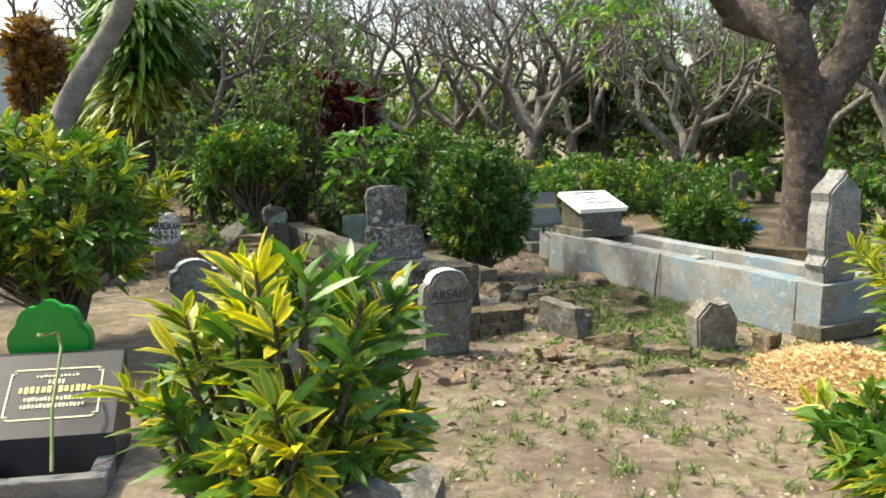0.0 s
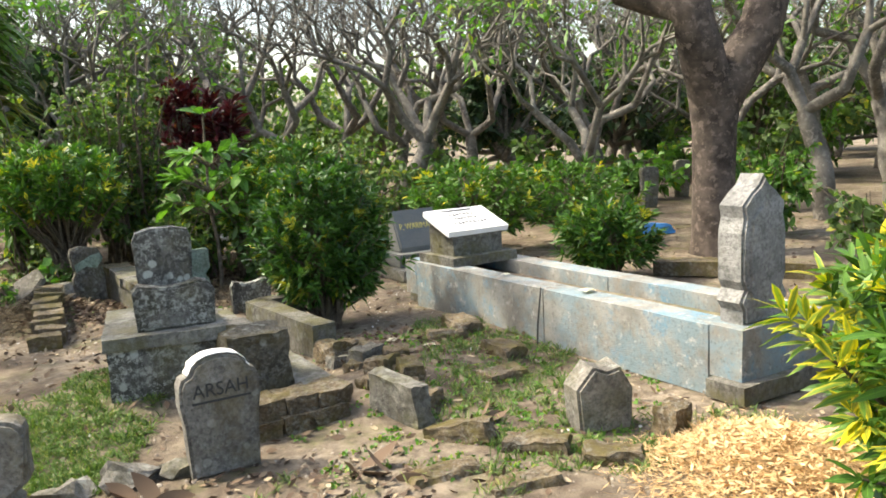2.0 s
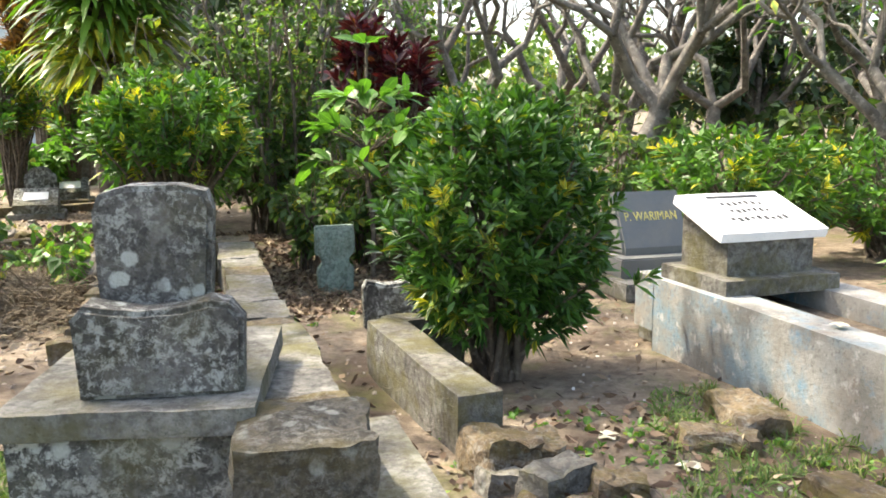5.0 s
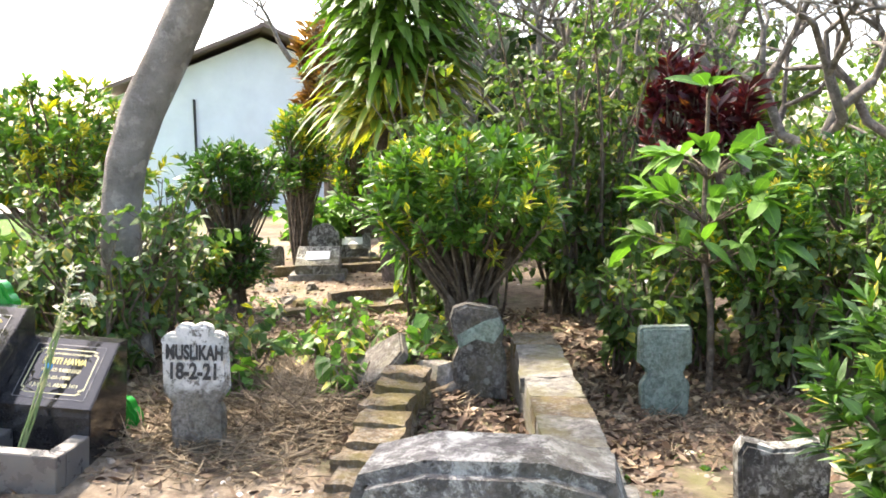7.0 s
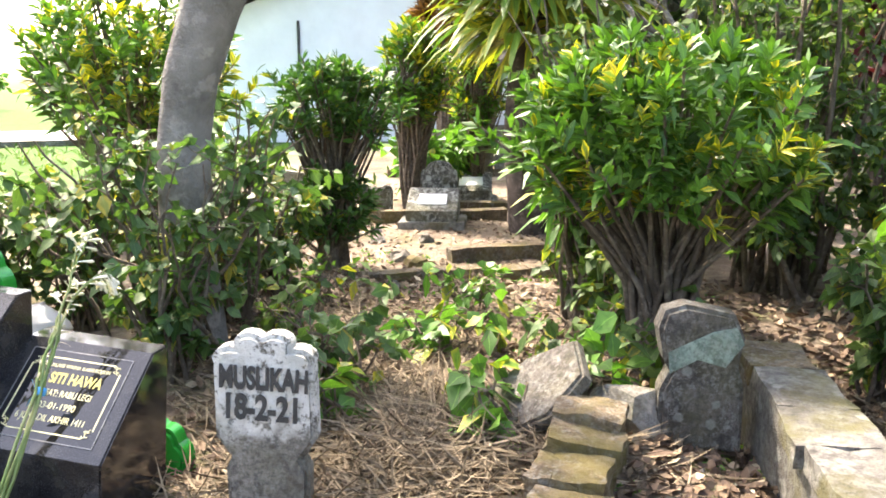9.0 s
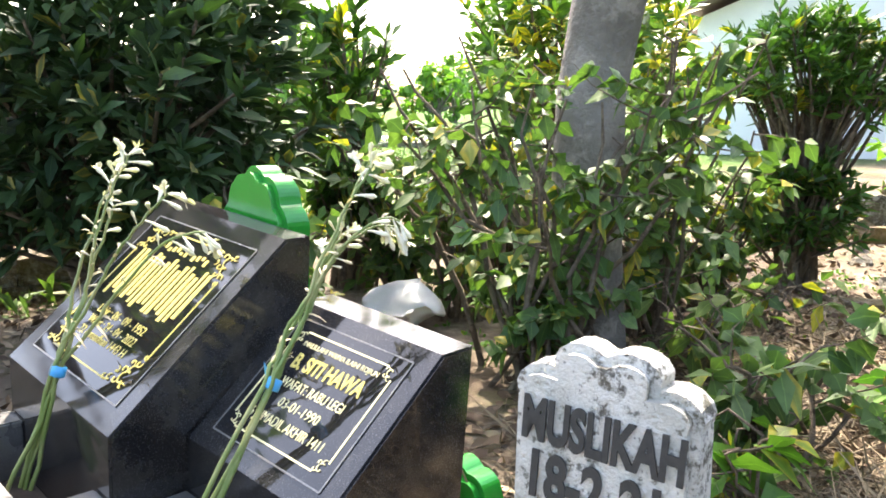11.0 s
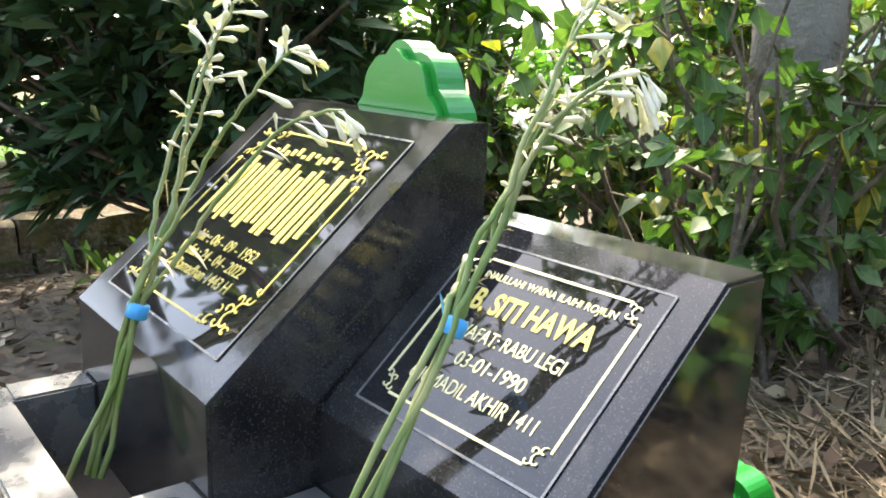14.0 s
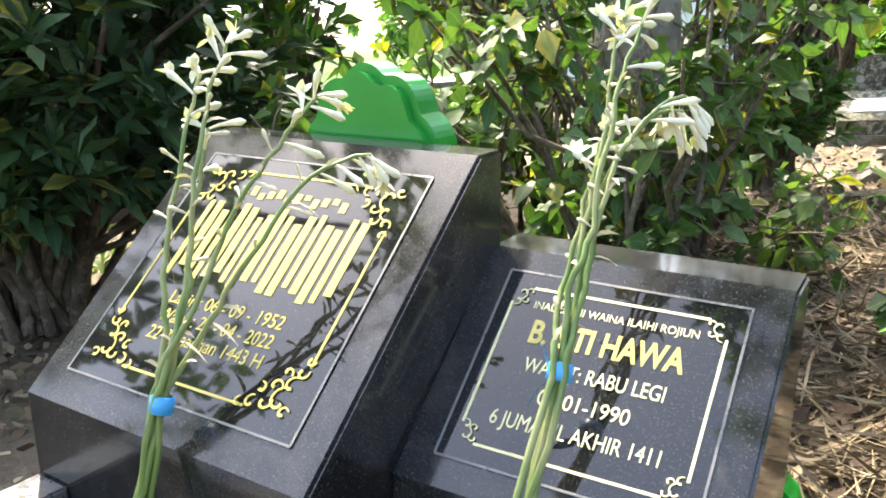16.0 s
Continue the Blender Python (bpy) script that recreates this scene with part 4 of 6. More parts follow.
# ---------------------------------------------------------------- plants
def croton(name, x, y, h, r, n, mat, label, tint=0.25, leaf=0.15, half=0.019, low=0.25, per=16, wood=TWIG, z0=None, flat=1.0, group="croton bushes", gold=0.0, inner=7, rows=None):
    """A bushy croton: many shoots from one foot, each ending in a rosette of strap leaves."""
    t = thing(name, on(x, y) if z0 is None else pose(x, y, z0), label, "bush", group)
    th, u = rng.uniform(0, 2 * np.pi, n), rng.uniform(-0.75, 1, n)
    rad = r * (0.55 + 0.45 * rng.random(n) ** 0.5) * (1 + 0.18 * np.sin(3 * th + x) + 0.12 * rng.normal(0, 1, n))
    cz, hz_ = h * (0.5 + low / 2), h * (0.5 - low / 2)
    s = np.sqrt(1 - np.clip(u, -1, 1) ** 2 * 0.85)
    tips = np.stack([rad * s * np.cos(th), rad * s * np.sin(th) * flat, cz + hz_ * u * (0.8 + 0.25 * rng.random(n))], -1)
    foot = np.stack([rng.normal(0, 0.05 * r + 0.02, n), rng.normal(0, 0.05 * r + 0.02, n), np.zeros(n)], -1)
    mid = foot * 0.5 + tips * np.array([0.22, 0.22, 0.5]) + rng.normal(0, 0.04, (n, 3))
    lines = []
    for f, m1, tp in list(zip(foot, mid, tips))[: min(n, 90)]:
        lines.append((np.stack([f, (f + m1) / 2 + rng.normal(0, 0.02, 3), m1, (m1 + tp) / 2 + rng.normal(0, 0.015, 3), tp]), np.array([0.016, 0.013, 0.010, 0.007, 0.004]) * (0.8 + 0.5 * h)))
    tagged(link("stem", tube_mesh("stem", lines, 5), wood, t, "thin brown stems"), kind="stuff")
    D = unit(unit(tips - np.array([0, 0, cz * 0.55])) * np.array([1, 1, 0.8]) + np.array([0, 0, 0.55]))
    k = rng.random((n, per))
    P = tips[:, None] - D[:, None] * ((1 - k) * leaf * 1.1)[:, :, None]
    a = rng.uniform(0, 2 * np.pi, (n, per))
    ref = unit(np.cross(D, np.array([0.3, 0.2, 1.0])))
    ref2 = np.cross(D, ref)
    spread = 0.45 + 0.75 * (1 - k)
    LD = D[:, None] * 0.75 + (ref[:, None] * np.cos(a)[..., None] + ref2[:, None] * np.sin(a)[..., None]) * spread[..., None] + rng.normal(0, 0.12, (n, per, 3))
    shoot = (rng.random(n) < tint) * rng.uniform(0.3, 0.85, n)
    T = np.clip(shoot[:, None] * (0.35 + 1.0 * k) * rng.uniform(0.4, 1.2, (n, per)) + (rng.random((n, per)) < 0.04) * 0.6 + gold, 0, 1)
    L = leaf * rng.uniform(0.6, 1.15, (n, per))
    P, LD, L, T = P.reshape(-1, 3), LD.reshape(-1, 3), L.ravel(), T.ravel()
    # older leaves inside the crown
    e = n * inner
    i = rng.integers(0, n, e)
    s = rng.uniform(0.45, 0.95, e)[:, None]
    c0 = np.array([0, 0, cz * 0.85])
    P = np.concatenate([P, c0 + (tips[i] - c0) * s + rng.normal(0, 0.06 * r, (e, 3))])
    LD = np.concatenate([LD, unit(tips[i] - c0) + rng.normal(0, 0.8, (e, 3))])
    L, T = np.concatenate([L, leaf * rng.uniform(0.5, 1.1, e)]), np.concatenate([T, np.zeros(e)])
    link("foliage", leaf_mesh("foliage", P, LD, L, half * rng.uniform(0.7, 1.2, len(P)), T, 0.22, rows or (3 if y < 8 else 2), twist=0.7), mat, t)
    return t


def loose_shrub(name, x, y, h, r, n, mat, label, leaf=0.07, half=0.026, per=14, stems=26, tint=0.06, droop=0.3, category="shrub", low=0.15, z0=None, spread=0.8, rows=2, wood=TWIG):
    """An open shrub of arching stems with broad leaves set along side twigs."""
    t = thing(name, on(x, y) if z0 is None else pose(x, y, z0), label, category)
    lines, P, D, tw = [], [], [], max(2, n // stems)
    for _ in range(stems):
        th = rng.uniform(0, 2 * np.pi)
        e = np.array([np.cos(th), np.sin(th), 0]) * r * rng.uniform(0.25, 1.0) * spread + np.array([0, 0, h * rng.uniform(0.6, 1.0)])
        p = wobble(np.append(rng.normal(0, 0.12 * r, 2), 0), e, 8, 0.035, 0.06)
        lines.append((p, np.linspace(0.013, 0.004, 8) * (0.7 + 0.4 * h)))
        for _ in range(tw):
            s = rng.uniform(low, 1.0)
            i = min(6, int(s * 7))
            b = p[i] + (p[i + 1] - p[i]) * (s * 7 - i)
            d = unit(rng.normal(0, 1, 3) * np.array([1, 1, 0.5]) + np.array([0, 0, 0.25]))
            l = rng.uniform(0.12, 0.38) * (0.5 + 0.5 * r)
            q = wobble(b, b + d * l, 4, 0.02)
            lines.append((q, np.linspace(0.005, 0.002, 4)))
            for _ in range(per):
                k = rng.uniform(0.15, 1)
                P.append(b + (q[-1] - b) * k)
                D.append(unit(d * 0.6 + rng.normal(0, 0.8, 3) + np.array([0, 0, -0.1])))
    tagged(link("stem", tube_mesh("stem", lines, 4), wood, t, "thin brown stems"), kind="stuff")
    m_ = len(P)
    T = (rng.random(m_) < tint) * rng.uniform(0.4, 1, m_)
    link("foliage", leaf_mesh("foliage", P, D, leaf * rng.uniform(0.6, 1.3, m_), half * rng.uniform(0.7, 1.2, m_), T, droop, rows, twist=0.6), mat, t)
    return t


def grow(lines, tips, p, d, r, l, depth, bend=0.35, fork=(2, 3), shrink=0.72, upward=0.2):
    """A forking limb with thick ends, as frangipani has."""
    q = p + d * l
    mid = (p + q) / 2 + rng.normal(0, 0.12 * l, 3)
    r2 = r * 0.80
    if depth > 2:
        lines.append((np.stack([p, p * 0.45 + mid * 0.55, mid, mid * 0.45 + q * 0.55, q]), np.array([r, r * 0.94, r * 0.9, r * 0.85, r2])))
    else:
        lines.append((np.stack([p, mid, q]), np.array([r, r * 0.9, r2])))
    if depth == 0:
        tips.append((q, d))
        return
    k = rng.integers(fork[0], fork[1] + 1)
    a0 = rng.uniform(0, 2 * np.pi)
    s1 = unit(np.cross(d, np.array([0.31, 0.22, 0.9])))
    s2 = np.cross(d, s1)
    for i in range(k):
        a = a0 + 2 * np.pi * i / k + rng.normal(0, 0.3)
        nd = unit(d + (s1 * np.cos(a) + s2 * np.sin(a)) * rng.uniform(0.5, 1.0) * (0.6 + bend) + np.array([0, 0, upward]))
        grow(lines, tips, q, nd, r2 * rng.uniform(0.66, 0.82), l * rng.uniform(shrink - 0.1, shrink + 0.14), depth - 1, bend, fork, shrink, upward)


def limb_mesh(limb, sides):
    """One limb: thick parts round, thin twigs three-sided."""
    thick, thin = [l for l in limb if len(l[0]) > 3], [l for l in limb if len(l[0]) == 3]
    parts = [tube_arrays(a, s) for a, s in ((thick, sides), (thin, 3)) if a]
    n = len(parts[0][0])
    return mesh_of("limb", np.concatenate([p[0] for p in parts]), np.concatenate([parts[0][1]] + [p[1] + n for p in parts[1:]]))


def frangipani(name, m, trunk, depth, label, r=0.16, l=1.0, lean=(0, 0), leaves=0, mat=BARK, upward=0.2, category="tree", group="frangipani trees"):
    t = thing(name, m, label, category, group)
    lines, tips = [], []
    base = np.zeros(3)
    top = np.array([lean[0], lean[1], trunk])
    tr = wobble(base, top, 7, 0.06)
    wood = [(tr, np.linspace(r * 1.35, r, 7))]
    link("trunk", tube_mesh("trunk", wood, 10), mat, t)
    k = rng.integers(2, 4)
    a0 = rng.uniform(0, 6.28)
    for i in range(k + 1):
        a = a0 + 2 * np.pi * i / (k + 1)
        limb = []
        grow(limb, tips, top, unit(np.array([np.cos(a) * 0.75, np.sin(a) * 0.75, 0.9])), r * 0.72, l, depth, 0.35, (2, 3), 0.66, upward)
        link("limb", limb_mesh(limb, 5), mat, t, "bare forked grey limb")
    if leaves:
        P = np.array([p for p, d in tips]).repeat(leaves, 0)
        D = np.array([d for p, d in tips]).repeat(leaves, 0) + rng.normal(0, 0.8, (len(tips) * leaves, 3))
        keep = rng.random(len(P)) < 0.8
        n = keep.sum()
        link("foliage", leaf_mesh("foliage", P[keep], D[keep], 0.22 * rng.uniform(0.5, 1.2, n), 0.035, (rng.random(n) < 0.1) * 0.6, 0.3, 2), BROAD, t)
    return t


def leafy_tree(name, m, trunk, h, r, n, mat, label, leaf=0.16, half=0.05, clumps=40, lean=(0, 0), tr=0.18, wood=BARK):
    """A broad-leaved tree: trunk, limbs, and a crown of uneven clumps."""
    t = thing(name, m, label, "tree")
    top = np.array([lean[0], lean[1], trunk])
    link("trunk", tube_mesh("trunk", [(wobble(np.zeros(3), top, 8, 0.06), np.linspace(tr * 1.3, tr * 0.8, 8))], 9), wood, t)
    c = rng.normal(0, 0.5, (clumps, 3)) * np.array([r, r, (h - trunk) * 0.5]) + top + np.array([0, 0, (h - trunk) * 0.45])
    link("limb", tube_mesh("limb", [(wobble(top, p, 6, 0.08), np.linspace(tr * 0.5, 0.015, 6)) for p in c], 5), wood, t)
    i = rng.integers(0, clumps, n)
    size = rng.uniform(0.25, 0.6, clumps)[i] * r * 0.5
    P = c[i] + unit(rng.normal(0, 1, (n, 3))) * (size * rng.random(n) ** 0.4)[:, None]
    link("crown", leaf_mesh("crown", P, rng.normal(0, 1, (n, 3)) + np.array([0, 0, -0.2]), leaf * rng.uniform(0.6, 1.3, n), half * rng.uniform(0.7, 1.2, n), (rng.random(n) < 0.06) * 0.7, 0.3, 2), mat, t)
    return t


# foreground crotons
croton("croton_bush", -0.40, 2.22, 1.44, 0.41, 80, CROTON, "yellow-green croton bush with strap leaves in the path", 0.55, 0.165, 0.0165, 0.46, 18, inner=4)
croton("croton_bush", 2.12, 3.48, 0.66, 0.44, 70, CROTON, "low yellow-green croton beside dry straw", 0.4, 0.18, 0.021, 0.2, 18)
croton("croton_bush", 3.38, 4.80, 1.50, 0.85, 300, CROTON, "tall dense croton hedge with yellow-edged leaves", 0.4, 0.17, 0.0165, 0.1, 18)
croton("croton_bush", 4.05, 5.35, 1.35, 0.80, 150, CROTON, "dense croton hedge with yellow-edged leaves", 0.3, 0.17, 0.021, 0.1, 16)
croton("croton_bush", -3.05, 6.55, 1.85, 0.85, 200, CROTON, "large croton bush with bright yellow young leaves", 0.5, 0.19, 0.022, 0.25, 16)
# the clipped round croton in its kerb
croton("croton_bush", 0.43, 9.66, 1.58, 0.58, 520, CROTON_DARK, "clipped round dark green croton in a kerb", 0.03, 0.105, 0.0135, 0.07, 20)
croton("croton_bush", 3.50, 11.0, 0.92, 0.56, 170, CROTON_DARK, "low round dark green croton behind the blue tomb", 0.04, 0.15, 0.017, 0.1, 16)
croton("croton_bush", -2.82, 12.48, 1.85, 0.76, 330, CROTON, "big croton bush with yellow-streaked leaves behind the low wall", 0.2, 0.135, 0.018, 0.46, 15)
croton("croton_bush", -0.2, 14.7, 1.75, 0.9, 200, CROTON_DARK, "dark green croton in the hedge behind the graves", 0.15, 0.16, 0.02, 0.25, 15)
croton("croton_bush", 2.3, 13.6, 1.35, 0.95, 190, CROTON, "yellow-green shrub behind the white tablet", 0.1, 0.15, 0.02, 0.15, 15)
croton("croton_bush", 3.9, 14.1, 1.2, 0.9, 150, CROTON, "yellow-green shrub behind the tomb", 0.08, 0.15, 0.02, 0.15, 15)
loose_shrub("leafy_shrub", -2.8, 14.8, 3.3, 1.3, 420, SHRUB, "tall open shrub with small dark leaves", 0.085, 0.032, 14)
croton("croton_bush", -0.85, 13.55, 1.5, 0.45, 130, CROTON, "croton with yellow-edged leaves behind a sapling", 0.15, 0.14, 0.018, 0.35, 15)
loose_shrub("leafy_shrub", 0.6, 14.9, 1.7, 1.2, 220, SHRUB, "open green shrub in the hedge", 0.09, 0.034, 14)
loose_shrub("leafy_shrub", -4.2, 15.2, 2.6, 1.5, 240, SHRUB, "tall open shrub with small dark leaves", 0.09, 0.034, 12)
loose_shrub("leafy_shrub", 6.6, 13.6, 1.3, 1.0, 140, BROAD, "low broad-leaved shrub beside the big tree", 0.12, 0.04, 12)
loose_shrub("leafy_shrub", 5.6, 9.0, 1.15, 0.9, 150, SHRUB, "green shrub behind the tomb", 0.09, 0.035, 12)
# sapling with large leaves
sap = thing("sapling", on(-1.15, 13.1), "young tree with large bright green leaves", "tree")
sl = [(wobble((0, 0, 0), (-0.1, 0.3, 2.25), 8, 0.03), np.linspace(0.03, 0.014, 8))]
P, D = [], []
for z, k, s in ((1.05, 10, 0.6), (1.35, 14, 0.65), (1.7, 12, 0.5), (2.3, 6, 0.05)):
    for i in range(k):
        a = 2 * np.pi * i / k + z
        o = np.array([-0.1 * z / 2.25, 0.3 * z / 2.25, z]) + np.array([np.cos(a), np.sin(a), 0.25]) * s * rng.uniform(0.5, 1.0)
        sl.append((np.stack([np.array([-0.1 * z / 2.25, 0.3 * z / 2.25, z - 0.1]), (o + np.array([0, 0, z - 0.05])) / 2 * np.array([1, 1, 1]), o]), np.array([0.01, 0.007, 0.004])))
        for j in range(4 if s > 0.1 else 1):
            P.append(o), D.append(np.array([np.cos(a), np.sin(a), 0.5]) + rng.normal(0, 0.55, 3) * (1 if s > 0.1 else 0.3))
link("trunk", tube_mesh("trunk", sl[:1], 8), TWIG, sap)
for s in sl[1:]:
    link("twig", tube_mesh("twig", [s], 5), TWIG, sap)
link("foliage", leaf_mesh("foliage", P, D, rng.uniform(0.20, 0.34, len(P)), rng.uniform(0.045, 0.07, len(P)), 0.0, 0.25, 4, twist=0.3, fold=0.2), BROAD, sap, "large bright leaves")

# shrubs round the leaning trunk, and those beyond the granite graves
loose_shrub("leafy_shrub", -5.05, 11.0, 1.45, 0.95, 130, ROSELEAF, "open rose-like shrub with yellowing leaves behind black graves", 0.085, 0.034, 11, 24, 0.10)
loose_shrub("leafy_shrub", -5.6, 11.9, 1.5, 0.95, 110, ROSELEAF, "open rose-like shrub with yellowing leaves round a trunk", 0.085, 0.034, 11, 24, 0.10)
loose_shrub("leafy_shrub", -6.5, 12.0, 1.4, 0.8, 110, ROSELEAF, "open shrub with yellowing leaves behind the graves", 0.085, 0.034, 9, 26, 0.16)
for x, y, h, r in ((-6.2, 11.2, 1.05, 0.6), (-6.85, 11.05, 0.85, 0.5), (-6.9, 11.7, 0.9, 0.6), (-5.9, 12.6, 1.0, 0.6)):
    loose_shrub("leafy_shrub", x, y, h, r, 90, ROSELEAF, "low rose-like shrub with yellowing leaves", 0.085, 0.034, 9, 18, 0.12)
for x, y, h, r in ((-5.35, 9.98, 0.72, 0.34), (-5.75, 10.05, 0.85, 0.38)):
    loose_shrub("leafy_shrub", x, y, h, r, 80, ROSELEAF, "low rose-like shrub behind the green headboard", 0.08, 0.032, 9, 16, 0.12)
loose_shrub("leafy_shrub", -4.0, 11.2, 0.5, 0.4, 34, ROSELEAF, "low leafy weeds beside a headstone", 0.09, 0.035, 8, 14, 0.1)
croton("dark_shrub", -6.75, 9.50, 2.02, 0.96, 420, DARKLEAF, "tall dark shrub with glossy hanging leaves behind black graves", 0.02, 0.165, 0.025, 0.1, 18, group="")
croton("dark_shrub", -7.2, 10.85, 1.75, 0.32, 60, CROTON_DARK, "upright dark green shrub beside a road", 0.05, 0.17, 0.025, 0.1, 15, group="")
croton("croton_bush", -8.4, 13.2, 2.6, 0.95, 200, CROTON, "tall croton with a bright yellow top", 0.45, 0.17, 0.025, 0.35, 14)
croton("clipped_croton", -6.2, 13.62, 1.80, 0.50, 150, CROTON_DARK, "croton clipped into a ball on bare stems", 0.06, 0.13, 0.016, 0.58, 15)
croton("clipped_croton", -6.15, 13.5, 0.95, 0.34, 90, CROTON_DARK, "small clipped croton at the foot of a taller one", 0.04, 0.12, 0.016, 0.2, 14)
croton("croton_bush", -7.35, 16.3, 2.35, 0.42, 120, CROTON, "slim tall croton with yellow and bronze leaves", 0.4, 0.17, 0.02, 0.45, 15)
croton("croton_bush", -7.45, 17.9, 2.4, 0.40, 90, CROTON, "slim tall croton with yellow leaves", 0.4, 0.17, 0.02, 0.35, 15)

# the great plant with drooping strap leaves on a trunk
fern = thing("drooping_plant", on(-5.7, 16.3), "big crown of drooping strap leaves on a thick trunk", "tree")
link("trunk", tube_mesh("trunk", [(wobble((0, 0, 0), (-0.1, 0, 3.2), 7, 0.05), np.linspace(0.26, 0.17, 7))], 10), BARK_BIG, fern)
n = 900
a = rng.uniform(0, 2 * np.pi, n)
zz = rng.uniform(2.0, 4.3, n)
P = np.stack([np.cos(a) * 0.8 * rng.random(n), np.sin(a) * 0.8 * rng.random(n), zz], -1)
D = np.stack([np.cos(a), np.sin(a), rng.uniform(0.0, 0.9, n)], -1)
link("foliage", leaf_mesh("foliage", P, D, rng.uniform(0.5, 0.85, n), rng.uniform(0.045, 0.07, n), (zz < 2.7) * rng.random(n) * 0.9, 0.75, 4, twist=0.2), STRAP, fern, "long drooping strap leaves")
croton("bronze_shrub", -10.0, 20.9, 4.6, 0.6, 120, ORANGE, "tall bronze and orange leaved shrub", 0.3, 0.34, 0.05, 0.35, 13, group="")
croton("red_shrub", -10.3, 21.6, 4.6, 0.5, 60, RED, "tall dark red leaved shrub", 0.1, 0.38, 0.055, 0.3, 13, group="")
croton("bronze_shrub", -9.2, 20.9, 3.9, 0.5, 70, ORANGE, "tall bronze and orange leaved shrub", 0.3, 0.24, 0.04, 0.55, 13, group="")
for x, y, z in ((-2.5, 18.2, 2.9), (-1.85, 18.0, 2.75)):
    croton("red_cordyline", x, y, z, 0.45, 26, RED, "dark red cordyline with broad leaves", 0.0, 0.36, 0.045, 0.55, 14, group="red cordylines")

# leaning trunk by the granite graves
lean = thing("leaning_tree", on(-5.25, 11.25), "smooth grey trunk leaning over the graves", "tree")
tl = np.array([(-0.10, 0.15, -0.05), (-0.12, 0.14, 0.5), (-0.06, 0.10, 1.2), (0.0, 0.13, 1.6), (0.16, 0.17, 2.0), (0.36, 0.26, 2.4), (0.64, 0.26, 2.8), (0.95, 0.20, 3.2), (1.2, 0.05, 3.8), (1.3, -0.2, 4.8)])
link("trunk", tube_mesh("trunk", [(tl, np.array([0.20, 0.17, 0.15, 0.155, 0.165, 0.16, 0.15, 0.14, 0.13, 0.12]))], 14), BARK_SMOOTH, lean)
lines, tips = [], []
for a in (0.3, 1.8, 3.2, 4.2, 4.9, 5.6):
    grow(lines, tips, tl[-1], unit(np.array([np.cos(a), np.sin(a), 0.55])), 0.10, 1.05, 4)
link("branch", tube_mesh("branch", lines, 5), BARK_SMOOTH, lean)
P = np.array([p for p, d in tips]).repeat(9, 0)
link("crown", leaf_mesh("crown", P, rng.normal(0, 1, P.shape), rng.uniform(0.15, 0.3, len(P)), 0.045, 0.0, 0.4, 2), BROAD, lean)

# the big forked tree
big = thing("forked_tree", on(5.3, 12.3), "big rough-barked tree forking into heavy limbs", "tree")
bl = [(np.array([(0.05, 0, -0.1), (0, 0, 0.25), (-0.02, 0, 0.9), (0.0, 0.02, 1.6), (0, 0, 2.1)]), np.array([0.40, 0.30, 0.265, 0.275, 0.34]))]
link("trunk", tube_mesh("trunk", bl, 16), BARK_BIG, big)
lines, tips = [], []
for d, r, l in (((-0.75, 0.1, 1.0), 0.29, 1.9), ((0.45, 0.0, 1.0), 0.30, 2.0), ((0.1, 0.6, 1.0), 0.22, 1.8)):
    limb = []
    grow(limb, tips, np.array([0, 0, 1.9]), unit(np.array(d)), r, l, 6, 0.4, (2, 3), 0.68, 0.12)
    link("limb", limb_mesh(limb, 9), BARK_BIG, big)

# frangipani wood behind the graves
first = []
for i in range(5):
    first.append(frangipani("frangipani_tree", on((1.45, 4.9, -1.2, 8.4, 3.2)[i], (18.4, 16.3, 20.5, 18.0, 22.0)[i]), (1.5, 0.9, 1.6, 1.3, 1.5)[i], (7, 7, 7, 7, 7)[i], "bare frangipani with twisted grey limbs", (0.16, 0.125, 0.13, 0.135, 0.13)[i], 1.4, ((0.6, 0.2), (-0.2, 0.1), (0.3, 0), (-0.3, 0.2), (0.2, 0.3))[i], 1 if i == 1 else 0, upward=0.20))
spots = [(-4.5, 19.5), (-7.5, 21.5), (0.0, 24.0), (6.0, 20.0), (7.0, 24.5), (10.5, 16.5), (11.5, 21.0), (13.5, 18.0), (15.0, 24.0), (-2.5, 26.0), (9.5, 27.0), (-6.0, 26.5), (8.2, 14.8), (12.5, 13.0), (17.5, 19.0), (-10.5, 23.0), (19.0, 27.0), (-3.2, 22.8), (-5.8, 20.0), (-8.5, 25.0), (1.6, 21.0), (10.0, 23.5), (16.5, 14.5), (2.6, 24.6), (20.5, 17.0)]
for i, (x, y) in enumerate(spots):
    k = 0.95 + 0.4 * rng.random()
    o = copy_thing(first[2 + i % 3] if i % 7 else first[1], on(x, y, rng.uniform(0, 360)))
    o.scale = (k, k, k)
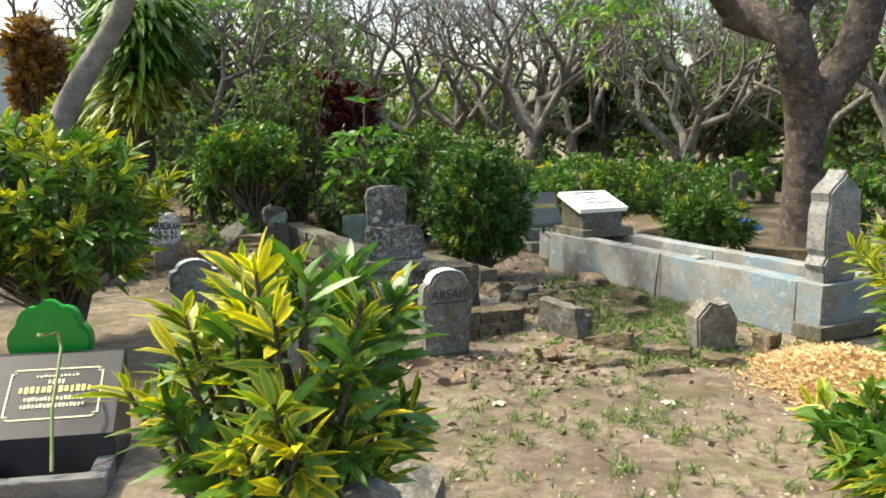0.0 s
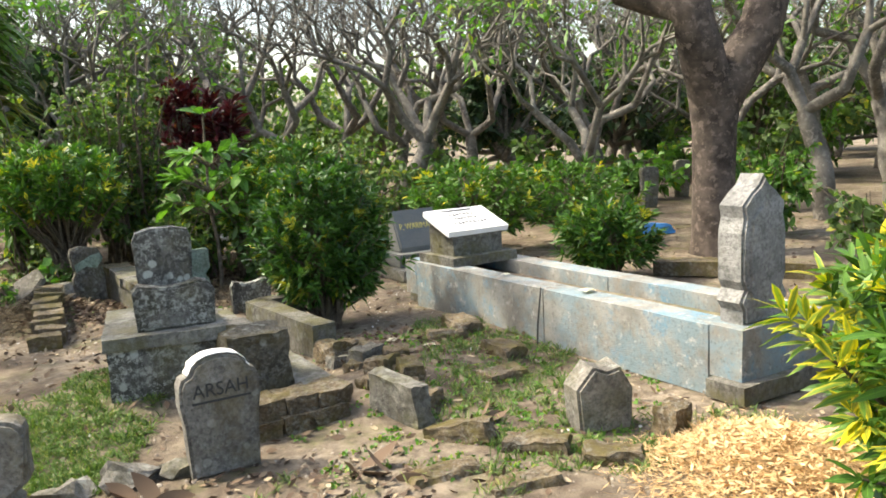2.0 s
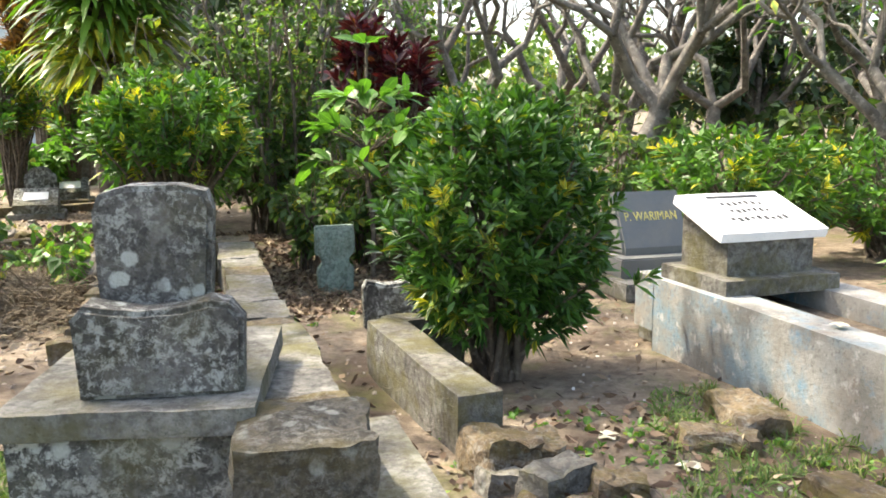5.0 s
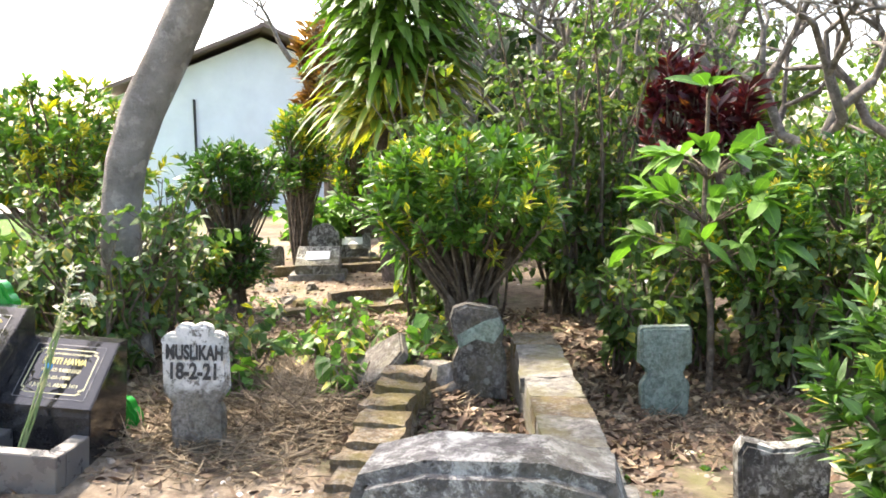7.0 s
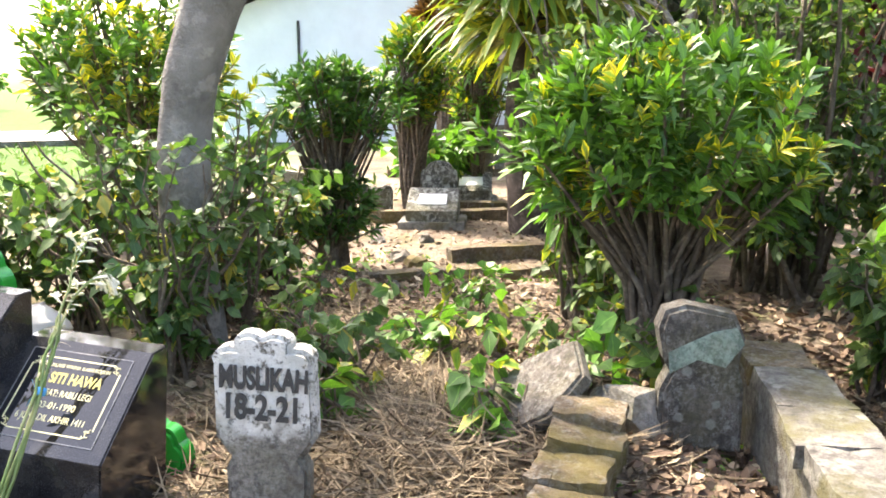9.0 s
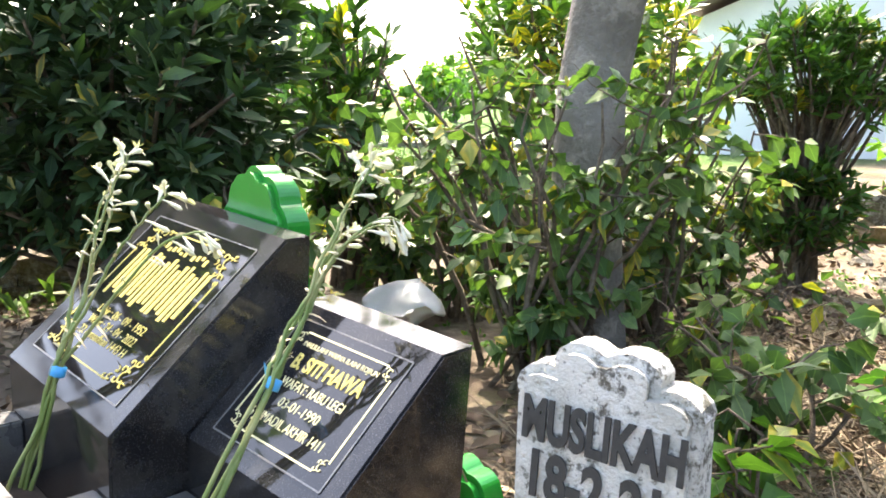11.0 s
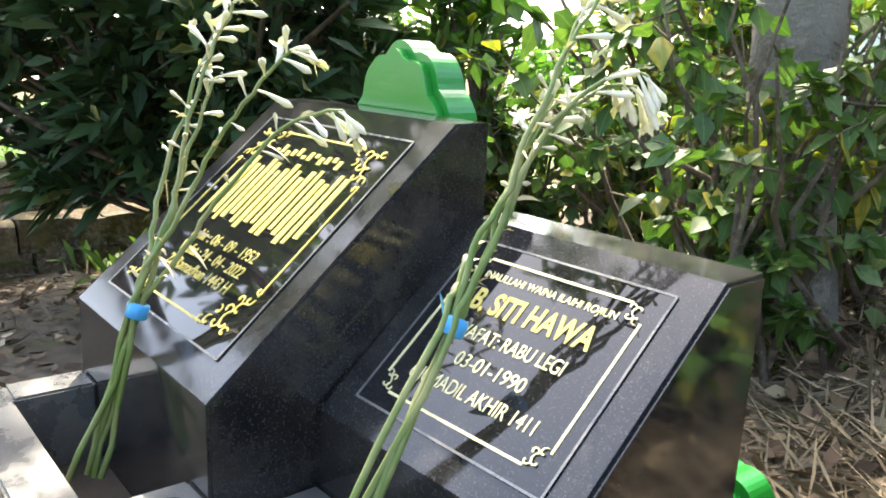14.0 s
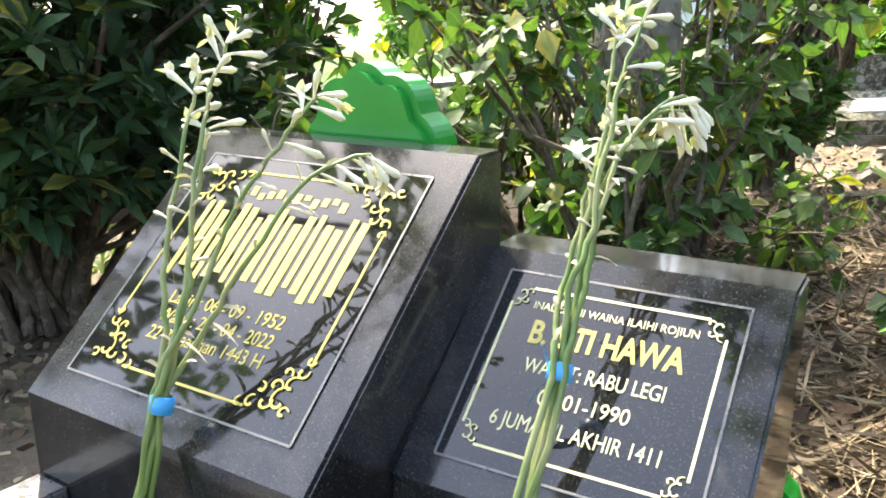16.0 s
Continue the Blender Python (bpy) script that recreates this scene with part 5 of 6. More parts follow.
# evergreen masses far behind
for i, (x, y, h, r) in enumerate(((4.6, 24.5, 6.5, 2.2), (-3.5, 29, 6, 2.6), (10, 31, 7, 3), (17, 30, 7, 3.2), (-9, 30, 6.5, 2.6), (1.5, 33, 6, 3), (21, 22, 7, 3), (15.5, 15.0, 6, 2.4), (24, 28, 8, 3.5), (-6.5, 22.5, 4.2, 1.8), (11.5, 24.5, 6.5, 2.4), (14.5, 21.5, 6, 2.2), (8.5, 27.5, 6, 2.4), (-8.2, 24.5, 6.5, 1.9), (-5.2, 27.0, 7.6, 2.4), (-10.2, 27.5, 7.6, 2.2))):
    leafy_tree("evergreen_tree", on(x, y), 0.9, h * 0.84, r, 2600, SHRUB if i % 3 else DARKLEAF, "dense evergreen tree behind the frangipani wood", 0.26, 0.09, 46, tr=0.2)
for i in range(22):
    x = -8 + i * 1.45 + rng.normal(0, 0.4)
    y = 17.5 + rng.uniform(-1, 4) + (2 if x > 8 else 0)
    loose_shrub("undergrowth", x, y, rng.uniform(1.0, 2.0), 1.3, 90, SHRUB if i % 2 else BROAD, "green undergrowth below the frangipani trees", 0.19, 0.068, 8, 14, 0.05)
far_first = leafy_tree("evergreen_tree", on(7, 35), 0.5, 4.5, 3.3, 2000, SHRUB, "dense evergreen tree closing the wood", 0.34, 0.12, 46, tr=0.2)
for i, (x, y) in enumerate(((-12, 33), (-7, 36), (-1, 37), (13, 35), (19, 34), (25, 31), (27, 24), (24, 17), (20, 13), (16, 10.5), (12.5, 9.0), (30, 18))):
    copy_thing(far_first, on(x, y, 77 * i))
for x, y, h, r in ((-1.75, 13.0, 1.0, 0.5), (-0.6, 13.3, 1.1, 0.6), (0.35, 13.0, 1.2, 0.7), (-3.5, 13.4, 1.1, 0.6), (1.2, 13.9, 1.3, 0.7), (-3.7, 14.4, 1.3, 0.8), (-0.9, 15.4, 1.5, 1.0), (-2.8, 15.8, 1.6, 1.0), (-3.2, 12.9, 0.6, 0.35), (-1.65, 14.1, 1.3, 0.6), (-0.9, 14.3, 1.5, 0.7), (-1.9, 15.3, 1.5, 0.8), (-0.25, 13.7, 1.3, 0.6), (-1.35, 13.5, 1.0, 0.45)):
    loose_shrub("undergrowth", x, y, h, r, int(90 * r + 30), SHRUB, "low green undergrowth behind the graves", 0.10, 0.036, 11, 14, 0.1)


# broad-leaved weeds and pale bamboo-leaved plants round the clearing
for x, y, h, r, n, lf, hw, mat in ((-3.05, 11.15, 0.30, 0.22, 22, 0.15, 0.05, BROAD), (-2.85, 11.55, 0.32, 0.26, 24, 0.14, 0.05, BROAD), (-3.75, 10.75, 0.36, 0.2, 14, 0.13, 0.045, BROAD), (-4.0, 12.1, 0.30, 0.35, 30, 0.12, 0.045, BROAD),
                                  (-3.2, 12.2, 0.45, 0.4, 34, 0.13, 0.04, SHRUB), (-4.4, 13.0, 0.30, 0.4, 30, 0.11, 0.04, BROAD), (-3.7, 13.2, 0.5, 0.4, 36, 0.12, 0.04, SHRUB), (-5.3, 12.5, 0.28, 0.4, 26, 0.10, 0.035, SHRUB), (-2.6, 12.0, 0.5, 0.35, 30, 0.12, 0.04, SHRUB), (-4.9, 11.7, 0.4, 0.45, 40, 0.09, 0.035, SHRUB)):
    loose_shrub("leafy_weed", x, y, h, r, n, mat, "low leafy weed growing through dry grass", lf, hw, 3, 9, 0.12, 0.35, "weed", 0.3)
for x, y, h, r in ((-3.62, 13.05, 1.5, 0.40), (-3.15, 13.5, 1.45, 0.5)):
    loose_shrub("bamboo_leaved_plant", x, y, h, r, 42, BROAD, "pale green plant with long pointed leaves below a croton", 0.22, 0.026, 4, 12, 0.12, 0.45, "plant", 0.55)


# ---------------------------------------------------------------- beyond the graves
house = thing("house", pose(-20.0, 24.4, 0, 0, 0, 44.5), "white limewashed house with a dark pitched roof", "house", kind="")
part("wall", prism_bm([(0, 0), (8.4, 0), (8.4, 3.5), (4.2, 5.3), (0, 3.5)], 6.0, 0.01), WHITEWALL, house).location = (0, 3.0, 0)
for sx in (-1, 1):
    rf = part("roof_slope", block_bm(5.3, 7.6, 0.10, 0.01), ROOF, house, "dark old roof slope")
    rf.matrix_local = pose(4.2 + sx * 2.32, 2.9, 4.50, 0, sx * 23.2, 0)
link("pipe", tube_mesh("pipe", [(np.array([(2.15, -0.05, 0.0), (2.15, -0.05, 3.4)]), np.array([0.04, 0.04]))], 8), INK, house, "dark drain pipe")
road = tagged(part("road", block_bm(8.0, 90, 0.05, 0), ROAD), "pale concrete road beside the field", "road", kind="structure")
road.matrix_world = pose(-27.0, 22.0, -0.02, 0, 0, -25)
kerb2 = tagged(part("road_kerb", block_bm(0.25, 90, 0.16, 0.02), CONCRETE), "low kerb along the road", "kerb", kind="structure")
kerb2.matrix_world = pose(-22.9, 20.2, 0.0, 0, 0, -25)
for i in range(12):
    x, y = -52 + 9 * rng.normal(), 8 + i * 5.5
    leafy_tree("far_tree", pose(x, y, 0), 0.8, 3.6 + 2 * rng.random(), 3.0, 900, BROAD, "distant leafy tree beyond the field", 0.5, 0.2, 22)
leafy_tree("shade_tree", on(-9.05, 10.55), 2.3, 5.8, 2.9, 4200, SHRUB, "tree with a thick dark trunk beyond the black graves", 0.22, 0.07, 60, (-0.5, -3.3), 0.24, BARK_BIG)

# smaller graves further on
gf = thing("plaque_grave", on(-6.75, 15.9, 30, -0.04), "grey plaque grave on a concrete foot", "grave", "far graves")
part("foot", block_bm(0.74, 0.66, 0.12, 0.012), SLAB, gf)
part("plaque", side_bm([(-0.26, 0.12), (0.24, 0.12), (0.24, 0.44), (0.18, 0.44), (-0.26, 0.24)], 0.58, 0.012), DARKBLOCK, gf)
part("panel", block_bm(0.32, 0.22, 0.012, 0.003), BRIGHTWHITE, gf, "pale lettered panel").matrix_local = pose(0, -0.04, 0.338, 24.4)
headstone("headstone", on(-6.98, 16.35, 30), 0.44, 0.70, 0.12, "round_shoulder", DARKBLOCK, "dark grey round-topped headstone behind a plaque grave", 0.006, "far headstones")
copy_thing(gf, on(-7.4, 17.7, 32, -0.04))
headstone("headstone", on(-7.6, 18.15, 32), 0.50, 0.80, 0.12, "keystone", WARMSTONE, "brownish pointed headstone behind a plaque grave", 0.006, "far headstones")
headstone("headstone", on(-8.2, 15.15, 40), 0.36, 0.62, 0.13, "gs", WARMSTONE, "brown worn headstone standing alone", 0.014, "far headstones")
headstone("headstone", on(-7.75, 16.1, 35), 0.42, 0.40, 0.16, "notched", DARKBLOCK, "low dark headstone with a dip in its top", 0.012, "far headstones")
headstone("headstone", on(-9.3, 19.6, 32), 0.45, 0.85, 0.14, "keystone", ROCK, "grey headstone near the white house", 0.01, "far headstones")
headstone("headstone", on(-8.9, 21.2, 32), 0.45, 0.9, 0.14, "vase", ROCK, "grey worn headstone near the white house", 0.01, "far headstones")
headstone("headstone", on(-7.2, 11.9, 30), 0.4, 0.6, 0.14, "keystone", ROCK, "grey headstone among shrubs", 0.012, "far headstones")
for x, y, l, rz, h in ((-5.27, 13.82, 1.15, 50, 0.06), (-5.2, 14.75, 0.95, 50, 0.11), (-4.6, 14.3, 0.7, 50, 0.08), (-6.85, 16.25, 1.5, 45, 0.12), (-7.0, 17.1, 1.4, 45, 0.12), (-9.6, 20.6, 2.4, 40, 0.12)):
    k = tagged(part("grave_kerb", block_bm(l, 0.16, h + 0.04, 0.015, 0.02, 0, 5, x), MOSSBRICK), "low mossy concrete grave kerb", "kerb")
    k.matrix_world = on(x, y, rz, -0.03)
for x, y, w in ((-7.45, 15.75, 0.42), (-7.2, 15.95, 0.3), (-5.9, 14.2, 0.22), (-6.2, 15.0, 0.2), (-5.6, 14.0, 0.26), (-6.6, 14.7, 0.18), (-7.0, 15.2, 0.15), (-5.3, 13.3, 0.14)):
    st = tagged(part("stone", rock_bm(w, w * 0.8, w * 0.6, x * 7, 2, 0.34), MOSSBRICK if w > 0.25 else ROCK), "rough stone lying in the clearing", "stone")
    st.matrix_world = on(x, y, x * 40, -0.02)
# stepped ledge left of the granite graves
for x, y, l, h, rz in ((-7.3, 8.0, 2.8, 0.28, -72), (-8.3, 8.1, 3.0, 0.50, -72)):
    ledge = thing("grave_ledge", pose(x, y, -0.03, 0, 0, rz), "long mossy ledge of weathered blocks beside the graves", "ledge")
    n = int(l / 0.36)
    for i in range(n):
        for k in range(2):
            w = l / n
            part("block", block_bm(w - 0.006, 0.50 - 0.05 * k, h / 2 + 0.012, 0.02, 0.022, 0, 6, x + i * 1.7 + k * 5), MOSSBRICK, ledge).matrix_local = pose(-l / 2 + w * (i + 0.5) + 0.06 * k, rng.normal(0, 0.014), k * h / 2, rng.normal(0, 1), rng.normal(0, 1), rng.normal(0, 1.5))
for x, y in ((6.3, 17.8), (7.6, 19.5), (5.6, 19.0)):
    headstone("headstone", on(x, y, 20), 0.4, 0.8, 0.14, "keystone", SLAB, "small pale headstone below the trees", 0.01, "far headstones")
tarp = tagged(part("blue_tarp", rock_bm(0.8, 0.5, 0.22, 3.3, 3, 0.35), TARP), "crumpled blue plastic sheet on the ground", "tarp")
tarp.matrix_world = on(5.0, 14.3)
sack = tagged(part("plastic_sack", rock_bm(0.40, 0.28, 0.27, 8.8, 3, 0.4), SACK, None, "", True), "crumpled white plastic sack among shrubs", "sack")
sack.matrix_world = on(-6.15, 10.82, 30)
sheet = tagged(part("plastic_sheet", rock_bm(1.0, 0.4, 0.26, 2.8, 3, 0.4), SACK, None, "", True), "white plastic sheet behind the shrubs", "sheet")
sheet.matrix_world = on(-2.0, 16.6, 10)
bk = tagged(part("brick_kerb", block_bm(3.2, 0.3, 0.16, 0.02, 0.03, 0, 6, 4), MOSSBRICK), "low kerb of mossy brown bricks beyond the tomb", "kerb")
bk.matrix_world = on(5.5, 10.4, -30)


# ---------------------------------------------------------------- cut flowers
def bunch(foot, tie, tops, bow, label):
    """Tuberose stems tied with blue tape. Points are in the world; the tips bow over by the given vectors."""
    b = thing("flower_bunch", Matrix.Translation(foot), label, "flowers", "bunches of cut flowers")
    o = np.array(foot)
    for tp, n_f, bend in tops:
        tp, over = np.array(tp), np.array(bow) * bend
        ti = np.array(tie) + rng.normal(0, 0.009, 3)
        fo = np.array(foot) + rng.normal(0, 0.020, 3) * np.array([1, 1, 0.2])
        up = wobble(ti, tp, 22, 0.003)
        up += over * (np.linspace(0, 1, 22)[:, None] ** 4)
        up[:, 2] -= 0.05 * bend * np.linspace(0, 1, 22) ** 9
        p = np.concatenate([wobble(fo, ti, 6, 0.004), up[1:]]) - o
        st = link("stem", tube_mesh("stem", [(p, np.linspace(0.0062, 0.0030, len(p)))], 7), STEM, b)
        run = np.concatenate([[0], np.cumsum(np.linalg.norm(np.diff(p, axis=0), axis=1))])
        for j in range(n_f):
            k = (j + 0.5 * rng.random()) / n_f                 # 0 at the tip, 1 at the lowest flower
            at = run[-1] - 0.30 * k ** 2.3
            q = np.array([np.interp(at, run, p[:, c]) for c in range(3)])
            q1 = np.array([np.interp(at - 0.03, run, p[:, c]) for c in range(3)])
            d = unit(q - q1)
            a = 2.4 * j + rng.normal(0, 0.3)
            s1 = unit(np.cross(d, (0.3, 0.1, 1)))
            s2 = np.cross(d, s1)
            hang = 1.1 * bend if k < 0.52 else 0.2
            dd = unit(d * 0.55 + (s1 * math.cos(a) + s2 * math.sin(a)) * (0.5 + 0.3 * k) + np.array([0, 0, -hang]))
            fresh = k < 0.62
            l = rng.uniform(0.046, 0.066) if fresh else rng.uniform(0.028, 0.046)
            side = unit(np.cross(dd, (0, 0, 1.0)))
            c = np.array([0, 0, -0.10 * l])
            line = np.stack([q, q + dd * l * 0.3, q + dd * l * 0.6 + c * 0.5 + side * 0.001, q + dd * l * 0.85 + c, q + dd * l + c * 1.3])
            wide = np.array([0.0018, 0.0028, 0.0046, 0.0066, 0.0018]) * (1.0 if fresh else 0.6)
            if fresh:
                link("bud", tube_mesh("bud", [(line, wide)], 7), PETAL, st, "cream flower bud")
                if j % 3 == 1:
                    link("open_flower", leaf_mesh("open_flower", [line[3]] * 6, dd * 0.9 + rng.normal(0, 0.6, (6, 3)), 0.027, 0.0075, 0, 0.1, 3), PETAL, st, "open white flower")
            else:
                link("dried_bud", tube_mesh("dried_bud", [(line, wide)], 6), BUD, st, "withered brown bud")
        for qq in p[rng.integers(6, len(p) - 2, 6)]:
            link("bract", leaf_mesh("bract", [qq], rng.normal(0, 0.6, (1, 3)) + unit(p[-4] - p[6]), 0.045, 0.004, 0, 0.5, 3), BUD, st, "dried narrow bract")
    t0 = np.array(tie) - o
    axis_ = unit(np.array(tops[0][0]) - np.array(foot))
    ring = tube_mesh("tape", [(np.stack([t0 - axis_ * 0.014, t0 - axis_ * 0.012, t0 + axis_ * 0.012, t0 + axis_ * 0.014]), np.array([0.015, 0.019, 0.019, 0.015]))], 12)
    link("tape", ring, TAPE, b, "blue plastic tape")
    return b


bunch((-4.40, 9.12, 0.19), (-4.394, 9.218, 0.49), (((-4.44, 9.40, 1.02), 11, 0.1), ((-4.50, 9.37, 0.985), 10, 0.2), ((-4.47, 9.36, 0.90), 6, 0.2), ((-4.316, 9.47, 0.945), 11, 0.25), ((-4.345, 9.525, 0.885), 11, 0.8)), (0.045, 0.055, -0.02), "tall cut tuberoses tied with blue tape in a granite planter")
right_bunch = bunch((-3.95, 9.42, 0.12), (-3.992, 9.658, 0.529), (((-4.11, 9.92, 1.03), 10, 0.1), ((-4.075, 9.90, 1.035), 9, 0.25), ((-4.06, 9.885, 0.985), 10, 1.0), ((-4.07, 9.89, 0.955), 10, 0.85), ((-4.085, 9.85, 0.86), 7, 0.1)), (0.065, 0.075, -0.055), "withering cut tuberoses tied with blue tape on a black grave")
tail = np.array((-0.042, 0.238, 0.409))
link("tape_end", leaf_mesh("tape_end", [tail + np.array([0.0, -0.012, 0]), tail + np.array([-0.012, -0.01, 0])], [(-0.5, -0.35, -0.6), (-0.15, -0.05, 0.8)], 0.06, 0.009, 0, 0.2, 4), TAPE, right_bunch)
cs = thing("dry_flower", pose(-1.95, 3.95, 0.14), "bent dry flower stem leaning on a grey grave", "flowers")
link("stem", tube_mesh("stem", [(np.array([(0.06, -0.12, 0.0), (0.0, 0.05, 0.25), (-0.05, 0.3, 0.5), (-0.1, 0.38, 0.56), (-0.2, 0.36, 0.55)]), np.array([0.010, 0.009, 0.009, 0.011, 0.016]))], 7), STEM, cs)

stake = thing("stake", pose(2.165, 8.39, 0.0), "thin dark stake leaning by the blue tomb", "stake")
link("rod", tube_mesh("rod", [(np.array([(0, 0, -0.05), (0.01, 0.0, 0.2), (0.05, 0.02, 0.5)]), np.array([0.008, 0.008, 0.006]))], 7), INK, stake)

# ---------------------------------------------------------------- straw, grass, leaves on the ground
def scatter(n, boxes, z=0.0):
    """Random places on the earth in rectangles (x0, x1, y0, y1, weight)."""
    w = np.array([b[4] for b in boxes], float)
    k = rng.choice(len(boxes), n, p=w / w.sum())
    B = np.array(boxes, float)[k]
    x, y = B[:, 0] + (B[:, 1] - B[:, 0]) * rng.random(n), B[:, 2] + (B[:, 3] - B[:, 2]) * rng.random(n)
    return np.stack([x, y, np.array([ground_z(a, b) for a, b in zip(x, y)]) + z], -1)


def heap(name, x, y, r, h, n, mat, label, leaf, half, flat=0.7, category="heap"):
    a, q = rng.uniform(0, 2 * np.pi, n), np.sqrt(rng.random(n)) * (1 + 0.2 * rng.normal(0, 1, n))
    px, py = x + r * q * np.cos(a), y + r * q * np.sin(a) * flat
    z = np.array([ground_z(u, v) for u, v in zip(px, py)]) + h * np.clip(1 - q ** 2, 0, 1) * rng.random(n) ** 0.4 + 0.01
    D = rng.normal(0, 1, (n, 3)) * np.array([1, 1, 0.22])
    me = leaf_mesh(name, np.stack([px, py, z], -1), D, leaf * rng.uniform(0.5, 1.3, n), half, 0, 0.05, 2, curl=0.25, twist=0.8)
    return tagged(link(name, me, mat), label, category, kind="stuff")


heap("straw_heap", 2.88, 5.72, 0.68, 0.17, 12000, STRAW, "heap of fresh pale straw and shavings on the earth", 0.07, 0.0026, 1.1)
heap("straw_flakes", 2.88, 5.72, 0.64, 0.215, 1800, STRAW, "broad pale husks and shavings on the straw", 0.05, 0.0085, 1.1)
heap("dry_grass_heap", -3.25, 10.95, 0.80, 0.15, 4400, DRYGRASS, "tangled dry cut grass round the headstones", 0.24, 0.004, 0.8)
heap("dry_grass_heap", -3.3, 10.35, 0.7, 0.08, 2200, DRYGRASS, "tangled dry cut grass beside a black grave", 0.2, 0.004, 0.8)
heap("leaf_litter", -2.1, 10.9, 0.7, 0.02, 700, DEADLEAF, "brown leaf litter between bricks and the low wall", 0.06, 0.016, 1.2)

heap("dry_grass_heap", -3.75, 11.2, 1.1, 0.10, 4200, DRYGRASS, "tangled dry cut grass and stalks behind a black grave", 0.22, 0.004, 0.8)
heap("dry_grass_heap", -4.6, 12.2, 1.2, 0.05, 2400, DRYGRASS, "thin dry grass and stalks in the clearing", 0.2, 0.004, 0.8)
heap("leaf_litter", -6.2, 8.6, 1.5, 0.02, 1500, DEADLEAF, "scattered brown leaf litter beside the black graves", 0.06, 0.015, 0.9)
heap("dry_grass_heap", -7.3, 8.3, 1.2, 0.04, 1200, DRYGRASS, "thin dry grass at the foot of a ledge", 0.18, 0.004, 0.8)
# the darkened litter here stands in for shade the shrubs don't cast
heap("leaf_litter", -1.3, 12.7, 1.3, 0.04, 2600, DEADLEAF, "dark leaf litter below the shrubs, with their shade in its browns", 0.08, 0.02, 1.0)
heap("leaf_litter", -2.6, 13.6, 1.4, 0.04, 1800, DEADLEAF, "brown leaf litter behind a croton", 0.08, 0.02, 1.0)
heap("leaf_litter", -1.7, 11.3, 0.8, 0.02, 900, DEADLEAF, "brown leaf litter beside the low wall", 0.07, 0.018, 1.0)
heap("dry_grass_heap", -1.2, 12.3, 1.0, 0.05, 1500, DRYGRASS, "dry twigs and grass below the shrubs", 0.2, 0.004, 0.9)
heap("leaf_litter", 0.45, 6.05, 0.7, 0.015, 220, DEADLEAF, "a few dry leaves by the mossy step", 0.055, 0.014, 0.6)
heap("leaf_litter", 1.0, 8.3, 0.8, 0.02, 420, DEADLEAF, "dry leaves among rubble stones", 0.06, 0.015, 1.2)
heap("leaf_litter", -3.6, 11.3, 1.5, 0.06, 2600, DEADLEAF, "brown leaf litter among dry grass", 0.085, 0.02, 0.9)
heap("leaf_litter", -4.9, 12.8, 1.8, 0.03, 2200, DEADLEAF, "scattered brown leaf litter in the clearing", 0.07, 0.018, 0.9)
P = scatter(7000, [(-3, 2, 12, 16, 3), (-1, 4, 3, 7, 3), (-8, -4.8, 13, 16.5, 4), (-2, 3, 7, 13, 5), (-4, -1, 9, 13, 4), (-10, -4, 12, 19, 4), (3, 8, 9, 15, 2)], 0.012)
D = rng.normal(0, 1, P.shape) * np.array([1, 1, 0.25])
tagged(link("fallen_leaves", leaf_mesh("fallen_leaves", P, D, rng.uniform(0.02, 0.085, len(P)), rng.uniform(0.006, 0.022, len(P)), 0, 0.05, 2, curl=0.35, twist=0.7), DEADLEAF), "curled brown fallen leaves on the earth", "leaves", kind="stuff")


def tufts(name, n, boxes, blades, l, mat, label, half=0.004):
    c = scatter(n, boxes)
    P = c.repeat(blades, 0) + rng.normal(0, 0.02, (n * blades, 3)) * np.array([1, 1, 0])
    D = rng.normal(0, 0.5, P.shape) + np.array([0, 0, 0.9])
    return tagged(link(name, leaf_mesh(name, P, D, l * rng.uniform(0.4, 1.2, len(P)), half, (rng.random(len(P)) < 0.2) * 0.5, 0.45, 2), mat), label, "grass", kind="stuff")


tufts("grass_tufts", 1100, [(-1.6, -0.5, 6.3, 7.6, 6), (-2.2, -0.8, 6.0, 7.5, 3), (1.2, 2.4, 6.6, 9.5, 9), (1.4, 3.2, 5.9, 6.7, 3), (0.2, 1.6, 4.5, 6.2, 2.0), (0.0, 2.2, 3.0, 5.2, 2.0)], 14, 0.12, GRASS, "sparse green grass tufts between the graves")
tufts("lawn_patch", 600, [(-1.7, -0.55, 6.2, 7.2, 3), (-1.3, -0.9, 7.2, 8.2, 1)], 12, 0.09, GRASS, "patch of fresh green grass beside a block grave")
tufts("weeds", 760, [(1.2, 2.8, 6.2, 8.8, 3), (0.3, 1.2, 6.6, 9.0, 2), (-3.5, -2.0, 10.4, 12.2, 2), (-6.5, -3.0, 11.0, 14.5, 8), (-2, 0, 10.5, 13, 1), (0.6, 2.4, 6.0, 7.2, 2)], 8, 0.055, BROAD, "small broad-leaved weeds on the earth", 0.011)
tufts("field_grass", 1800, [(-30, -9.5, 6, 20, 1), (-12, -7, 5, 10, 0.6)], 5, 0.35, GRASS, "pale green meadow grass beyond the graves", 0.02)
P = scatter(3500, [(-1, 4, 3, 7, 3), (-2, 3, 7, 12, 3), (-4, -1, 9, 12, 2), (-10, -4, 12, 19, 2)])
V, Q = [], []
